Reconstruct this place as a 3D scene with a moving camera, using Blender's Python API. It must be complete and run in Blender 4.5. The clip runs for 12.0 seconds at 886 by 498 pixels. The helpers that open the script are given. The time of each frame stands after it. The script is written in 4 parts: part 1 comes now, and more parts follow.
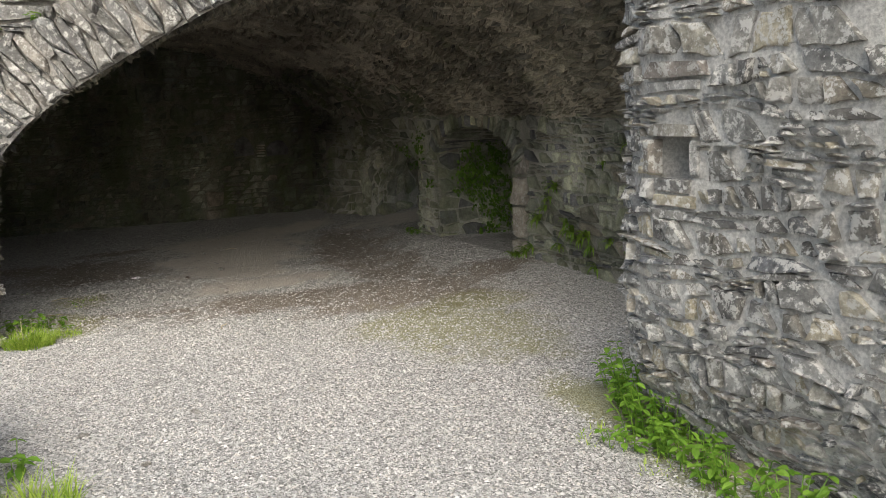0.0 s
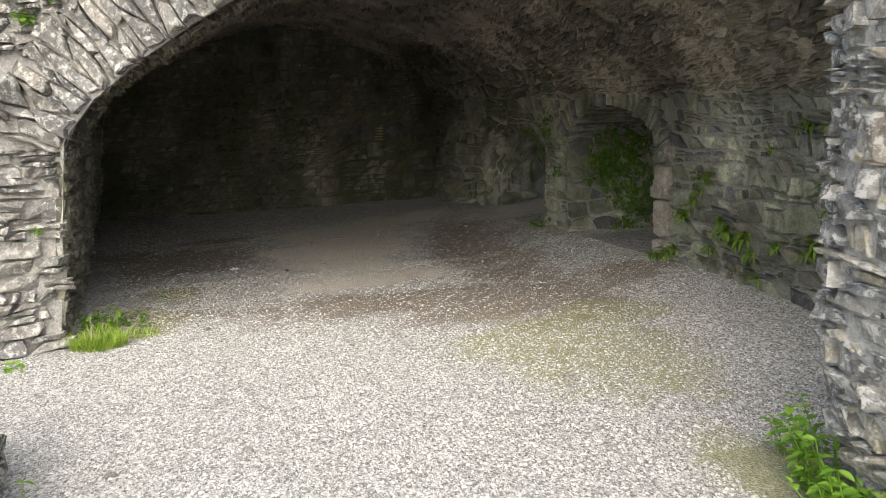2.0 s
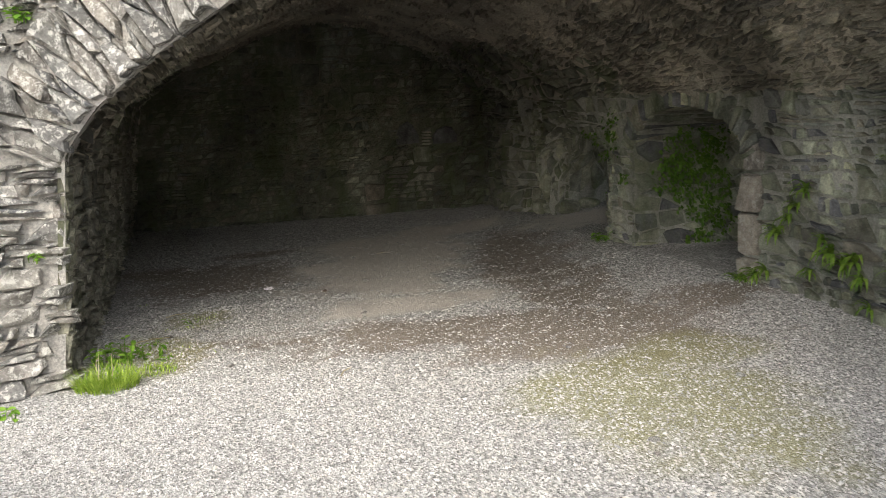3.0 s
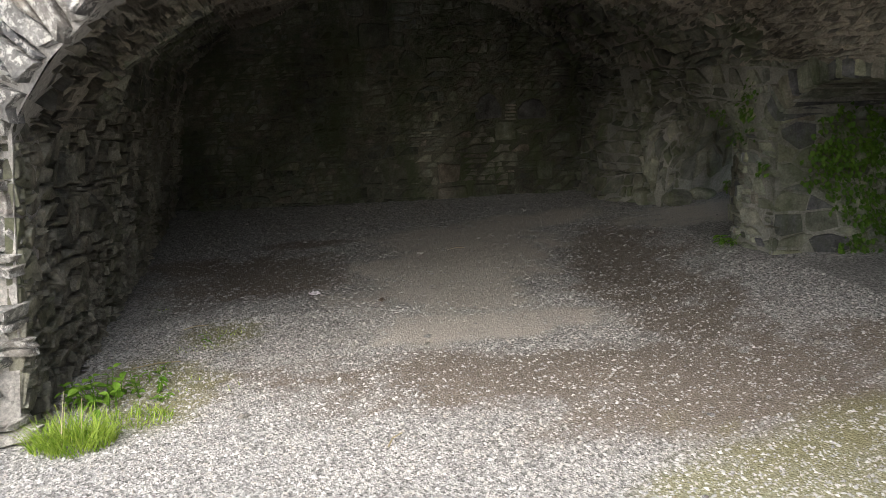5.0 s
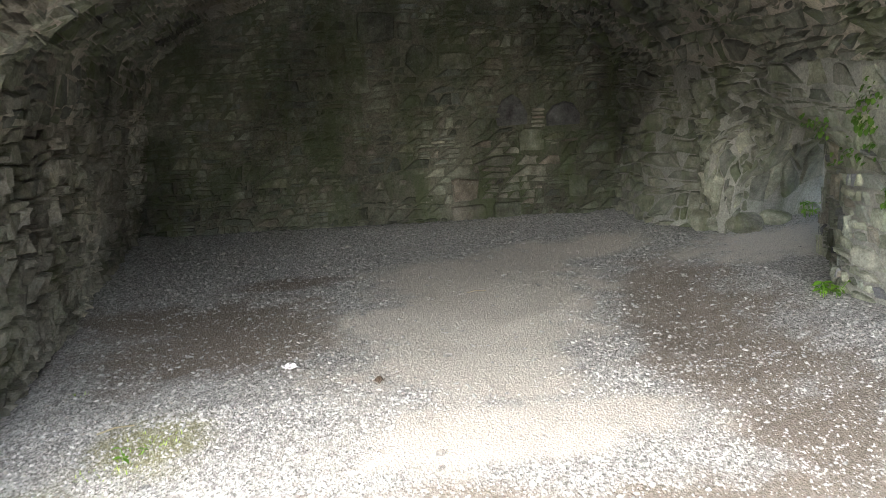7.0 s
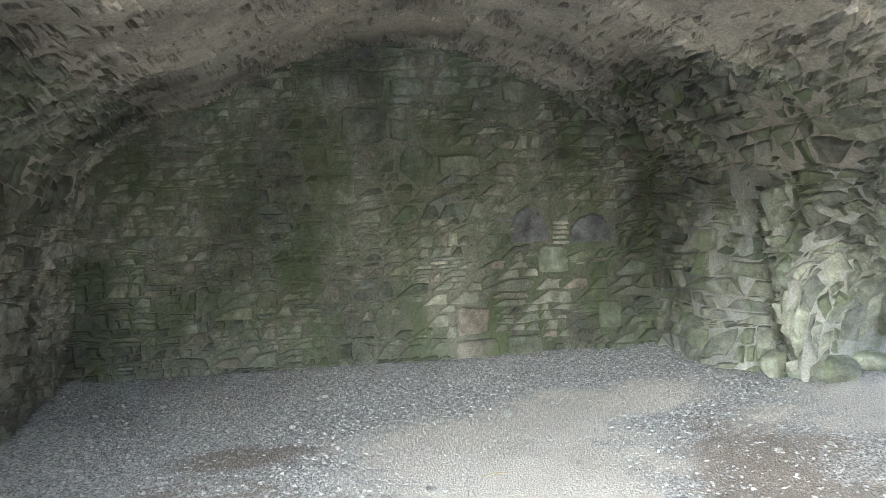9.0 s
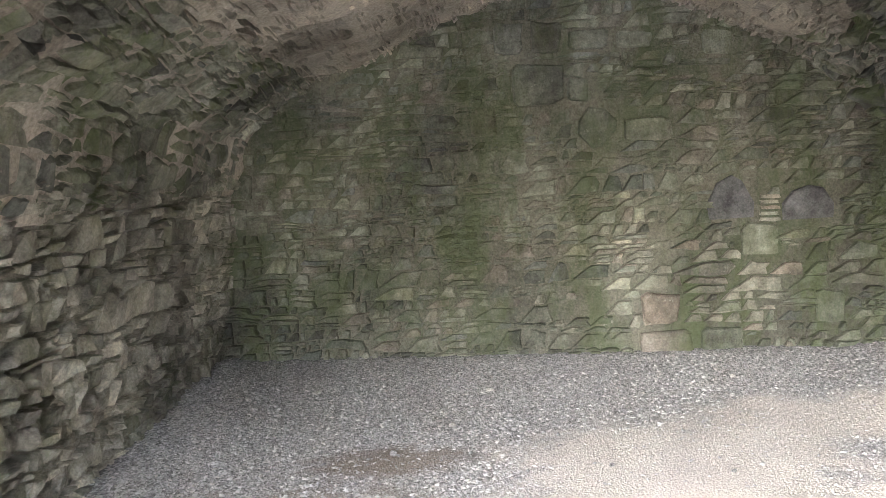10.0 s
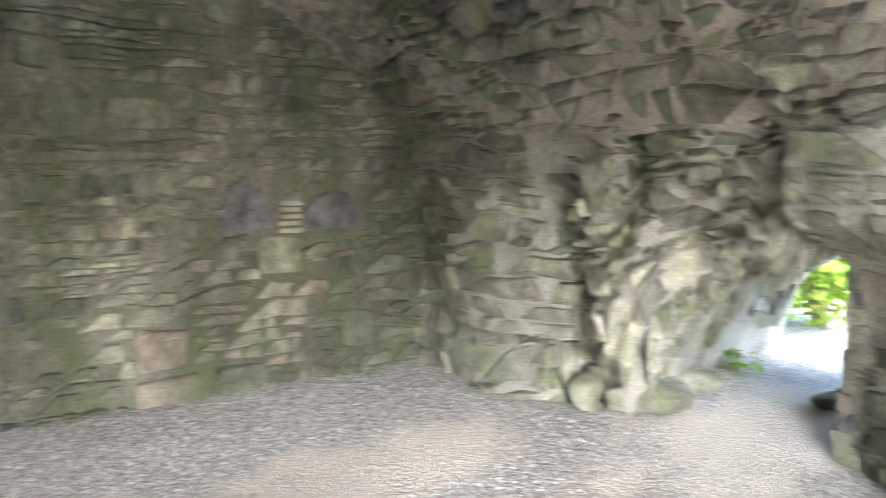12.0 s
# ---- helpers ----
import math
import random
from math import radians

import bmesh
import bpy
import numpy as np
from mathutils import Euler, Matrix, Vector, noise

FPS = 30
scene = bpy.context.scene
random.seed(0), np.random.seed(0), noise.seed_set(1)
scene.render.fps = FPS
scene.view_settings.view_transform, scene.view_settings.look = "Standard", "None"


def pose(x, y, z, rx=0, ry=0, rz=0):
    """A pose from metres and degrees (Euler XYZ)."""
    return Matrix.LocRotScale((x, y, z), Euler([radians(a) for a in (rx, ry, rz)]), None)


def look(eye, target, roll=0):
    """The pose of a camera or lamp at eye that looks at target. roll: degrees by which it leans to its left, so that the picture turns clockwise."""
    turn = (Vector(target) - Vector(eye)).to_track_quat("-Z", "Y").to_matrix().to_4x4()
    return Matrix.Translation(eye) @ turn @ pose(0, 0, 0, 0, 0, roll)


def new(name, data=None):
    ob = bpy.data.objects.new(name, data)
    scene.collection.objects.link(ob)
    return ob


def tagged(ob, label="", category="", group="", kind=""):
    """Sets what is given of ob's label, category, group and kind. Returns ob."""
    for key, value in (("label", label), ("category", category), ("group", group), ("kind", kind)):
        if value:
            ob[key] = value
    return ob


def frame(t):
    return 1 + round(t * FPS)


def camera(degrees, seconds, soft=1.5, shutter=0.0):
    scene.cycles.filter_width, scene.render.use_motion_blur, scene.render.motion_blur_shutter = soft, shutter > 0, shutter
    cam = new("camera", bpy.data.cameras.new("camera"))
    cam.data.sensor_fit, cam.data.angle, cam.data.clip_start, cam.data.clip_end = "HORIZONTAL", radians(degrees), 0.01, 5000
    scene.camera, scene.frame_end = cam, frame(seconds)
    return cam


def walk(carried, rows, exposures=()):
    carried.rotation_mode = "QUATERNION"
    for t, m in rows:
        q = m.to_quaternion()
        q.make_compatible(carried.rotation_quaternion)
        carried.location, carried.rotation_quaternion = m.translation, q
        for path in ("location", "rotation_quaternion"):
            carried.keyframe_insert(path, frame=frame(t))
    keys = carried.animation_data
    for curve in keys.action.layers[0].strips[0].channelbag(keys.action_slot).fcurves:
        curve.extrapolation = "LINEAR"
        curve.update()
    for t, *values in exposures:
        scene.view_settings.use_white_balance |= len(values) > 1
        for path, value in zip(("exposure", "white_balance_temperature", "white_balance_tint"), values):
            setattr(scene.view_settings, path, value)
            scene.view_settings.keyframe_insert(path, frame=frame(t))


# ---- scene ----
cam = camera(57.5, 12.0, soft=0.6, shutter=0.25)
METRES, EYE, TILT, LEAN, TURN = 8.3, 1.5, 0.0, 0.0, 0.0
ROWS = [
    (0.0, 0.0, 0.0, 0.0, -0.26, -9.85, 1.49),
    (0.5, 0.0018, 0.0027, -0.003, 0.47, -9.88, 1.34),
    (1.0, 0.0077, 0.0414, -0.0063, 1.31, -10.85, 1.37),
    (1.5, 0.0139, 0.0819, -0.0062, 7.08, -10.64, 1.78),
    (2.0, 0.0062, 0.1222, -0.0102, 9.16, -10.55, 1.56),
    (2.5, -0.0042, 0.1685, -0.0091, 9.01, -11.86, 1.56),
    (3.0, -0.0128, 0.2128, -0.0086, 12.6, -10.41, 2.23),
    (5.0, -0.0612, 0.3768, -0.0153, 18.14, -12.11, 1.3),
    (5.5, -0.0811, 0.4194, -0.0168, 19.34, -13.35, 1.38),
    (6.0, -0.0913, 0.4602, -0.0191, 18.83, -12.71, 2.06),
    (6.5, -0.1052, 0.5051, -0.016, 19.56, -12.8, 1.12),
    (7.0, -0.1232, 0.5496, -0.0155, 18.88, -12.15, 1.47),
    (9.0, -0.1873, 0.7219, -0.0172, 18.7, -4.6, 1.44),
    (9.5, -0.2028, 0.766, -0.0189, 24.73, -5.47, 1.73),
    (10.0, -0.221, 0.7987, -0.0201, 30.95, -6.27, 1.8),
    (10.5, -0.2417, 0.8434, -0.0191, 26.96, -6.22, 1.57),
    (11.0, -0.2503, 0.8796, -0.0228, 23.44, -5.88, 1.42),
    (11.5, -0.2581, 0.9159, -0.0223, 19.38, -5.72, 1.11),
    (12.0, -0.265, 0.9475, -0.0253, -3.67, -6.59, -0.13),
]
EXPOSURES = [(0.0, 0.65, 6800, 6), (0.5, 0.68, 6800, 6), (1.0, 0.98, 6800, 6), (3.0, 1.08, 6700, 6), (5.0, 1.05, 6500, 8), (6.0, 1.9, 6400, 8), (7.0, 2.85, 6200, 6), (9.0, 4.4, 5700, 3), (10.0, 4.95, 6200, 13), (11.0, 5.3, 5850, 15), (12.0, 5.0, 6200, 11)]
walk(cam, [(t, pose(0, 0, EYE, TILT, LEAN, TURN) @ pose(METRES * x, METRES * y, METRES * z, 90 + pitch, roll, yaw)) for t, x, y, z, yaw, pitch, roll in ROWS], EXPOSURES)

# ---- daylight: bright overcast ----
world = bpy.data.worlds.new("overcast_sky")
scene.world = world
world.use_nodes = True
sky = world.node_tree.nodes.new("ShaderNodeTexSky")
sky.sky_type, sky.sun_disc = "NISHITA", False
sky.sun_elevation, sky.sun_rotation = radians(45), radians(173)
sky.dust_density, sky.ozone_density, sky.air_density = 3.0, 1.0, 1.0
back = world.node_tree.nodes["Background"]
back.inputs["Strength"].default_value = 0.15
world.node_tree.links.new(sky.outputs["Color"], back.inputs["Color"])
sun = new("sun", bpy.data.lights.new("sun", "SUN"))
sun.data.energy, sun.data.angle, sun.data.color = 2.6, radians(72), (1.0, 0.97, 0.93)
sun.matrix_world = look((0.9, -7.4, 7.4), (0, 0, 0))

# ---- the vault's own axes: u across, v along it, turned by 30 degrees ----
TURNED = pose(0, 0, 0, 0, 0, 30)
U_LEFT, U_RIGHT, V_BACK = 0.03, 4.75, 12.32


def front(u):
    """Where the front face stands, along v."""
    return 6.46 - 0.7 * u if u > 0 else 6.46 + 0.2 * u


PROFILE = [(0.14, 1.15), (0.19, 1.28), (0.35, 1.47), (0.65, 1.70), (1.05, 1.95), (1.5, 2.2), (2.0, 2.4), (2.5, 2.48), (3.0, 2.42), (3.5, 2.25), (4.0, 2.03), (4.35, 1.81), (4.62, 1.58), (4.75, 1.40)]
PU, PZ = np.array([p[0] for p in PROFILE]), np.array([p[1] for p in PROFILE])
PS = np.concatenate([[0], np.cumsum(np.hypot(np.diff(PU), np.diff(PZ)))])


def left_u(z):
    """The left wall leans inward as it rises."""
    return 0.12 * min(max(z, 0.0), 1.3)


def vault_at(s):
    """Point and inward normal of the vault's profile at arc length s."""
    u, z = np.interp(s, PS, PU), np.interp(s, PS, PZ)
    e = 0.12
    du = np.interp(s + e, PS, PU) - np.interp(s - e, PS, PU)
    dz = np.interp(s + e, PS, PZ) - np.interp(s - e, PS, PZ)
    n = Vector((dz, 0, -du)).normalized()
    return float(u), float(z), n


def vault_z(u):
    return float(np.interp(u, PU, PZ))


def smooth(a, b, x):
    t = min(1, max(0, (x - a) / (b - a)))
    return t * t * (3 - 2 * t)


def n2(a, b, k=1.0, c=0.0):
    return noise.noise(Vector((a * k, b * k, c)))


def ground_z(u, v):
    z = -0.018 * min(max(v, 0), 9)
    inside = smooth(4.5, 6.5, v)
    edge = max(smooth(3.6, 4.8, u), smooth(0.9, 0.0, u) * smooth(8, 12, v), 0.8 * smooth(11.2, 12.4, v))
    z += 0.13 * edge * inside
    z += 0.12 * smooth(4.7, 6.0, u) * smooth(9.3, 10.0, v) * smooth(14.0, 11.0, v) + 0.05 * smooth(5.6, 6.4, u) * smooth(10.5, 10.95, v)
    return z + 0.018 * n2(u, v, 0.9) + 0.008 * n2(u, v, 3.1, 4)


# ---- building helpers ----
def mesh_from(name, verts, faces, mat, smooth_it=False):
    me = bpy.data.meshes.new(name)
    me.from_pydata([tuple(v) for v in verts], [], faces)
    if mat:
        me.materials.append(mat)
    if smooth_it:
        me.polygons.foreach_set("use_smooth", [True] * len(me.polygons))
    me.update()
    return me


def part(name, me, parent, label=""):
    ob = new(name, me)
    ob.parent = parent
    if label:
        ob["label"] = label
    return ob


class Soup:
    """Gathers vertices and faces of one mesh."""

    def __init__(self):
        self.v, self.f = [], []

    def add(self, verts, faces):
        k = len(self.v)
        self.v += [tuple(p) for p in verts]
        self.f += [tuple(i + k for i in f) for f in faces]

    def grid(self, fn, na, nb, flip=False):
        verts = [fn(i / na, j / nb) for j in range(nb + 1) for i in range(na + 1)]
        faces = []
        for j in range(nb):
            for i in range(na):
                a = j * (na + 1) + i
                q = (a, a + 1, a + na + 2, a + na + 1)
                faces.append(q[::-1] if flip else q)
        self.add(verts, faces)

    def box(self, u0, u1, v0, v1, z0, z1, res=0.12, amp=0.007):
        """A rough-faced block."""
        def bump(p):
            n = noise.noise_vector(Vector(p) * 3.0)
            m = noise.noise_vector(Vector(p) * 11.0)
            return tuple(p[i] + amp * (n[i] + 0.5 * m[i]) for i in range(3))
        lo, hi = (u0, v0, z0), (u1, v1, z1)
        for ax in range(3):
            b, c = (ax + 1) % 3, (ax + 2) % 3
            nb, nc = max(1, int((hi[b] - lo[b]) / res)), max(1, int((hi[c] - lo[c]) / res))
            for side in (0, 1):
                def fn(s, t):
                    p = [0, 0, 0]
                    p[ax] = (lo, hi)[side][ax]
                    p[b], p[c] = lo[b] + s * (hi[b] - lo[b]), lo[c] + t * (hi[c] - lo[c])
                    return bump(p)
                self.grid(fn, nb, nc, flip=side == 0)

    def mesh(self, name, mat, smooth_it=False):
        return mesh_from(name, self.v, self.f, mat, smooth_it)


def cells(a0, a1, b0, b1, size, aspect, seed, keep=None, spread=0.55, course=0.0):
    """Irregular rubble joints: a power diagram of scattered points, stretched by aspect along a."""
    rnd = np.random.RandomState(seed)
    wa, wb = (a1 - a0) / aspect, b1 - b0
    pts, rad = np.empty((0, 2)), np.empty(0)
    tries = int(wa * wb / (size * size) * 11)
    cand = rnd.rand(tries, 2) * (wa, wb)
    if course:
        rows = np.sort(rnd.uniform(0, wb, int(wb / course)))
        rows = np.linspace(0, wb, len(rows)) * 0.6 + rows * 0.4
        near = rows[np.abs(cand[:, 1:2] - rows[None, :]).argmin(1)]
        wave = 0.25 * course * np.sin(cand[:, 0] * 3.1) + 0.2 * course * np.sin(cand[:, 0] * 8.3 + 1)
        cand[:, 1] = (near + wave + rnd.randn(tries) * 0.16 * course).clip(0, wb)
    rr = size * 0.5 * np.exp(rnd.randn(tries) * spread).clip(0.45, 2.1)
    order = np.argsort(-rr * rnd.uniform(0.6, 1.0, tries))
    P, R = np.zeros((tries, 2)), np.zeros(tries)
    n = 0
    for i in order:
        if n and np.any(np.hypot(P[:n, 0] - cand[i, 0], P[:n, 1] - cand[i, 1]) < 0.86 * (R[:n] + rr[i])):
            continue
        P[n], R[n] = cand[i], rr[i]
        n += 1
    P, R = P[:n], R[:n]
    out = []
    for i in range(n):
        ca, cb = a0 + P[i, 0] * aspect, b0 + P[i, 1]
        if keep and not keep(ca, cb):
            continue
        reach = 3.2 * R[i] + 0.02
        poly = [(-reach, -reach), (reach, -reach), (reach, reach), (-reach, reach)]
        d = P - P[i]
        dist = np.hypot(d[:, 0], d[:, 1])
        near = np.where((dist < reach + 2.2 * R) & (dist > 1e-9))[0]
        for j in near[np.argsort(dist[near])][:18]:
            dj = d[j]
            off = (dist[j] ** 2 + R[i] ** 2 - R[j] ** 2) / 2
            res = []
            for k in range(len(poly)):
                p, q = poly[k], poly[(k + 1) % len(poly)]
                sp, sq = p[0] * dj[0] + p[1] * dj[1] - off, q[0] * dj[0] + q[1] * dj[1] - off
                if sp <= 0:
                    res.append(p)
                if (sp < 0) != (sq < 0) and sp != sq:
                    t = sp / (sp - sq)
                    res.append((p[0] + t * (q[0] - p[0]), p[1] + t * (q[1] - p[1])))
            poly = res
            if len(poly) < 3:
                break
        if len(poly) < 3:
            continue
        poly = [(min(max(a0 + (P[i, 0] + p[0]) * aspect, a0), a1), min(max(b0 + P[i, 1] + p[1], b0), b1)) for p in poly]
        out.append(poly)
    return out


def coursed(a0, a1, b0, b1, low, high, aspect, seed, keep=None, wave=0.22, split=0.5, slant=0.35):
    """Rubble brought to wavering courses: stacks of one to three flat stones of uneven length, as outlines."""
    rnd = np.random.RandomState(seed)
    heights = [rnd.uniform(low, high) for _ in range(int(4 + 3 * (b1 - b0) / (low + high)))]
    levels = b0 + np.concatenate([[0], np.cumsum(heights)])
    phase = rnd.uniform(0, 6.28, (len(levels), 3))
    amp = wave * 0.5 * (low + high)

    def edge(k, a):
        q = phase[k]
        return levels[k] + amp * (0.6 * math.sin(1.7 * a + q[0]) + 0.45 * math.sin(4.3 * a + q[1]) + 0.3 * math.sin(9.7 * a + q[2])) * (k > 0)

    out = []
    for k, h in enumerate(heights):
        if levels[k] > b1:
            break
        a, lean = a0 - rnd.uniform(0, h), 0.0
        while a < a1:
            w = min(h * aspect * math.exp(0.42 * rnd.randn()), 3.4 * h * max(1.0, aspect * 0.6))
            nxt = slant * h * rnd.uniform(-1, 1)
            cuts = [0.0, 1.0]
            if h > 1.35 * low and rnd.rand() < split:
                cuts = [0.0, rnd.uniform(0.3, 0.7), 1.0] if rnd.rand() < 0.65 else [0.0, rnd.uniform(0.25, 0.4), rnd.uniform(0.6, 0.75), 1.0]
            for c0, c1 in zip(cuts, cuts[1:]):
                joints = [0.0, 1.0] if rnd.rand() < 0.6 or len(cuts) < 3 else [0.0, rnd.uniform(0.3, 0.7), 1.0]
                for j0, j1 in zip(joints, joints[1:]):
                    poly = []
                    for c, run in ((c0, (j0, 0.5 * (j0 + j1), j1)), (c1, (j1, 0.5 * (j0 + j1), j0))):
                        for j in run:
                            x = a + w * j + c * (lean * (1 - j) + nxt * j)
                            y = edge(k, x) * (1 - c) + edge(k + 1, x) * c
                            poly.append((min(max(x, a0), a1), min(max(y, b0), b1)))
                    ca, cb = sum(p[0] for p in poly) / 6, sum(p[1] for p in poly) / 6
                    if not keep or keep(ca, cb):
                        out.append(poly)
            a += w
            lean = nxt
    return out


def stone_shape(poly, surf, rnd, gap, proud, rough=1.0):
    """Vertices and faces of one angular stone whose outline lies on a surface; under 50 triangles."""
    pts = [np.array(p) for p in poly]
    mid = sum(pts) / len(pts)
    span = np.max(pts, 0) - np.min(pts, 0)
    if min(span) < 0.012:
        return None
    least = 0.16 * (span[0] + span[1]) * 0.5
    corner = []
    for p in pts:
        if not corner or np.hypot(*(p - corner[-1])) > least:
            corner.append(p)
    if len(corner) > 3 and np.hypot(*(corner[0] - corner[-1])) < least:
        corner.pop()
    if len(corner) < 3:
        return None
    corner = corner[:8]
    ring = []
    for p, q in zip(corner, corner[1:] + corner[:1]):
        ring.append(p)
        if len(corner) < 7 and np.hypot(*(q - p)) > 2.2 * least:
            ring.append(p + (q - p) * rnd.uniform(0.35, 0.65))
    ring = np.array(ring[:9]) - mid
    count = len(ring)
    half = max(1e-3, np.sqrt((ring ** 2).sum(1)).mean())
    shrink = np.maximum(0.45, 1 - gap * rnd.uniform(0.6, 1.5) / np.maximum(0.02, span * 0.5))
    ring = ring * shrink * (1 + rnd.uniform(-0.17, 0.06, (count, 1)) * rough)
    d = proud * rnd.uniform(0.35, 1.3)
    tilt = rnd.uniform(-1, 1, 2) * d * 0.7 * rough / half
    inset = rnd.uniform(0.84, 0.95)
    verts = []
    for scale, depth, jit in ((1.02, -0.04, 0), (0.985, d * 0.6, 0.2), (inset, d, 0.2)):
        for p in ring:
            q = mid + p * scale * (1 + (rnd.uniform(-0.06, 0.06) if depth == d else 0))
            pos, nor = surf(q[0], q[1])
            h = depth + (d * rnd.uniform(-jit, jit) * rough + (p * scale) @ tilt if depth > 0 else 0)
            verts.append(pos + nor * h)
    away = ring.mean(0) + rnd.uniform(-0.3, 0.3, 2) * half
    pos, nor = surf(*(mid + away))
    verts.append(pos + nor * (d * rnd.uniform(0.85, 1.3) + away @ tilt))
    faces = []
    for r in (0, 1):
        for k in range(count):
            a, b = r * count + k, r * count + (k + 1) % count
            faces.append((a, b, b + count, a + count))
    for k in range(count):
        faces.append((2 * count + k, 2 * count + (k + 1) % count, 3 * count))
    return verts, faces


def flip_needed(surf, a, b):
    p, n = surf(a, b)
    da, db = surf(a + 0.01, b)[0] - p, surf(a, b + 0.01)[0] - p
    return da.cross(db).dot(n) < 0


def lay(parent, polys, surf, mats, seed, gap=0.012, proud=0.03, rough=1.0, limit=300, key=None, name="stone", soup=None):
    """Lays stones on a surface: the first ones by key as parts, the rest joined."""
    rnd = np.random.RandomState(seed)
    if key:
        polys = sorted(polys, key=lambda p: key(sum(q[0] for q in p) / len(p), sum(q[1] for q in p) / len(p)))
    rest = soup if soup is not None else Soup()
    made = 0
    for poly in polys:
        area = sum(p[0] * q[1] - q[0] * p[1] for p, q in zip(poly, poly[1:] + poly[:1]))
        if area < 0:
            poly = poly[::-1]
        a, b = poly[0]
        got = stone_shape(poly, surf, rnd, gap, proud, rough)
        if not got:
            continue
        verts, faces = got
        if flip_needed(surf, a, b):
            faces = [f[::-1] for f in faces]
        if made < limit:
            part(name, mesh_from(name, verts, faces, mats[0]), parent)
            made += 1
        else:
            rest.add(verts, faces)
    if soup is None and rest.v:
        tagged(part("rubble", rest.mesh("rubble", mats[1]), parent), kind="stuff")


# ---- materials ----
def material(name):
    m = bpy.data.materials.new(name)
    m.use_nodes = True
    t = m.node_tree
    return m, t, t.nodes["Principled BSDF"]


def nd(t, kind, **props):
    node = t.nodes.new("ShaderNode" + kind)
    for k, v in props.items():
        if k in node.inputs:
            node.inputs[k].default_value = v
    return node


def tex(t, scale, detail=6.0, rough=0.6, offset=0.0, drawn=1.0):
    """Noise in the thing's own metres; drawn under 1 pulls it out along z."""
    co = t.nodes.new("ShaderNodeTexCoord")
    node = t.nodes.new("ShaderNodeTexNoise")
    node.inputs["Scale"].default_value, node.inputs["Detail"].default_value, node.inputs["Roughness"].default_value = scale, detail, rough
    src = co.outputs["Object"]
    if offset:
        add = t.nodes.new("ShaderNodeVectorMath")
        add.inputs[1].default_value = (offset, offset * 0.7, offset * 1.3)
        t.links.new(src, add.inputs[0])
        src = add.outputs[0]
    if drawn != 1.0:
        pull = t.nodes.new("ShaderNodeVectorMath")
        pull.operation = "MULTIPLY"
        pull.inputs[1].default_value = (1, 1, drawn)
        t.links.new(src, pull.inputs[0])
        src = pull.outputs[0]
    t.links.new(src, node.inputs["Vector"])
    return node.outputs["Fac"]


def ramp(t, src, stops):
    r = t.nodes.new("ShaderNodeValToRGB")
    e = r.color_ramp.elements
    while len(e) < len(stops):
        e.new(0.5)
    for k, (pos, col) in enumerate(stops):
        e[k].position = pos
        e[k].color = (*col, 1) if len(col) == 3 else (col[0], col[0], col[0], 1)
    t.links.new(src, r.inputs[0])
    return r.outputs[0]


def mix(t, fac, a, b, mode="MIX"):
    m = t.nodes.new("ShaderNodeMix")
    m.data_type, m.blend_type = "RGBA", mode
    for sock, val in ((m.inputs[0], fac), (m.inputs[6], a), (m.inputs[7], b)):
        if hasattr(val, "links"):
            t.links.new(val, sock)
        elif isinstance(val, float):
            sock.default_value = val
        else:
            sock.default_value = (*val, 1)
    return m.outputs[2]


def relief(t, bsdf, sources):
    """Chained bump: (height, strength, distance)."""
    last = None
    for src, strength, dist in sources:
        b = t.nodes.new("ShaderNodeBump")
        b.inputs["Strength"].default_value, b.inputs["Distance"].default_value = strength, dist
        t.links.new(src, b.inputs["Height"])
        if last:
            t.links.new(last, b.inputs["Normal"])
        last = b.outputs[0]
    t.links.new(last, bsdf.inputs["Normal"])


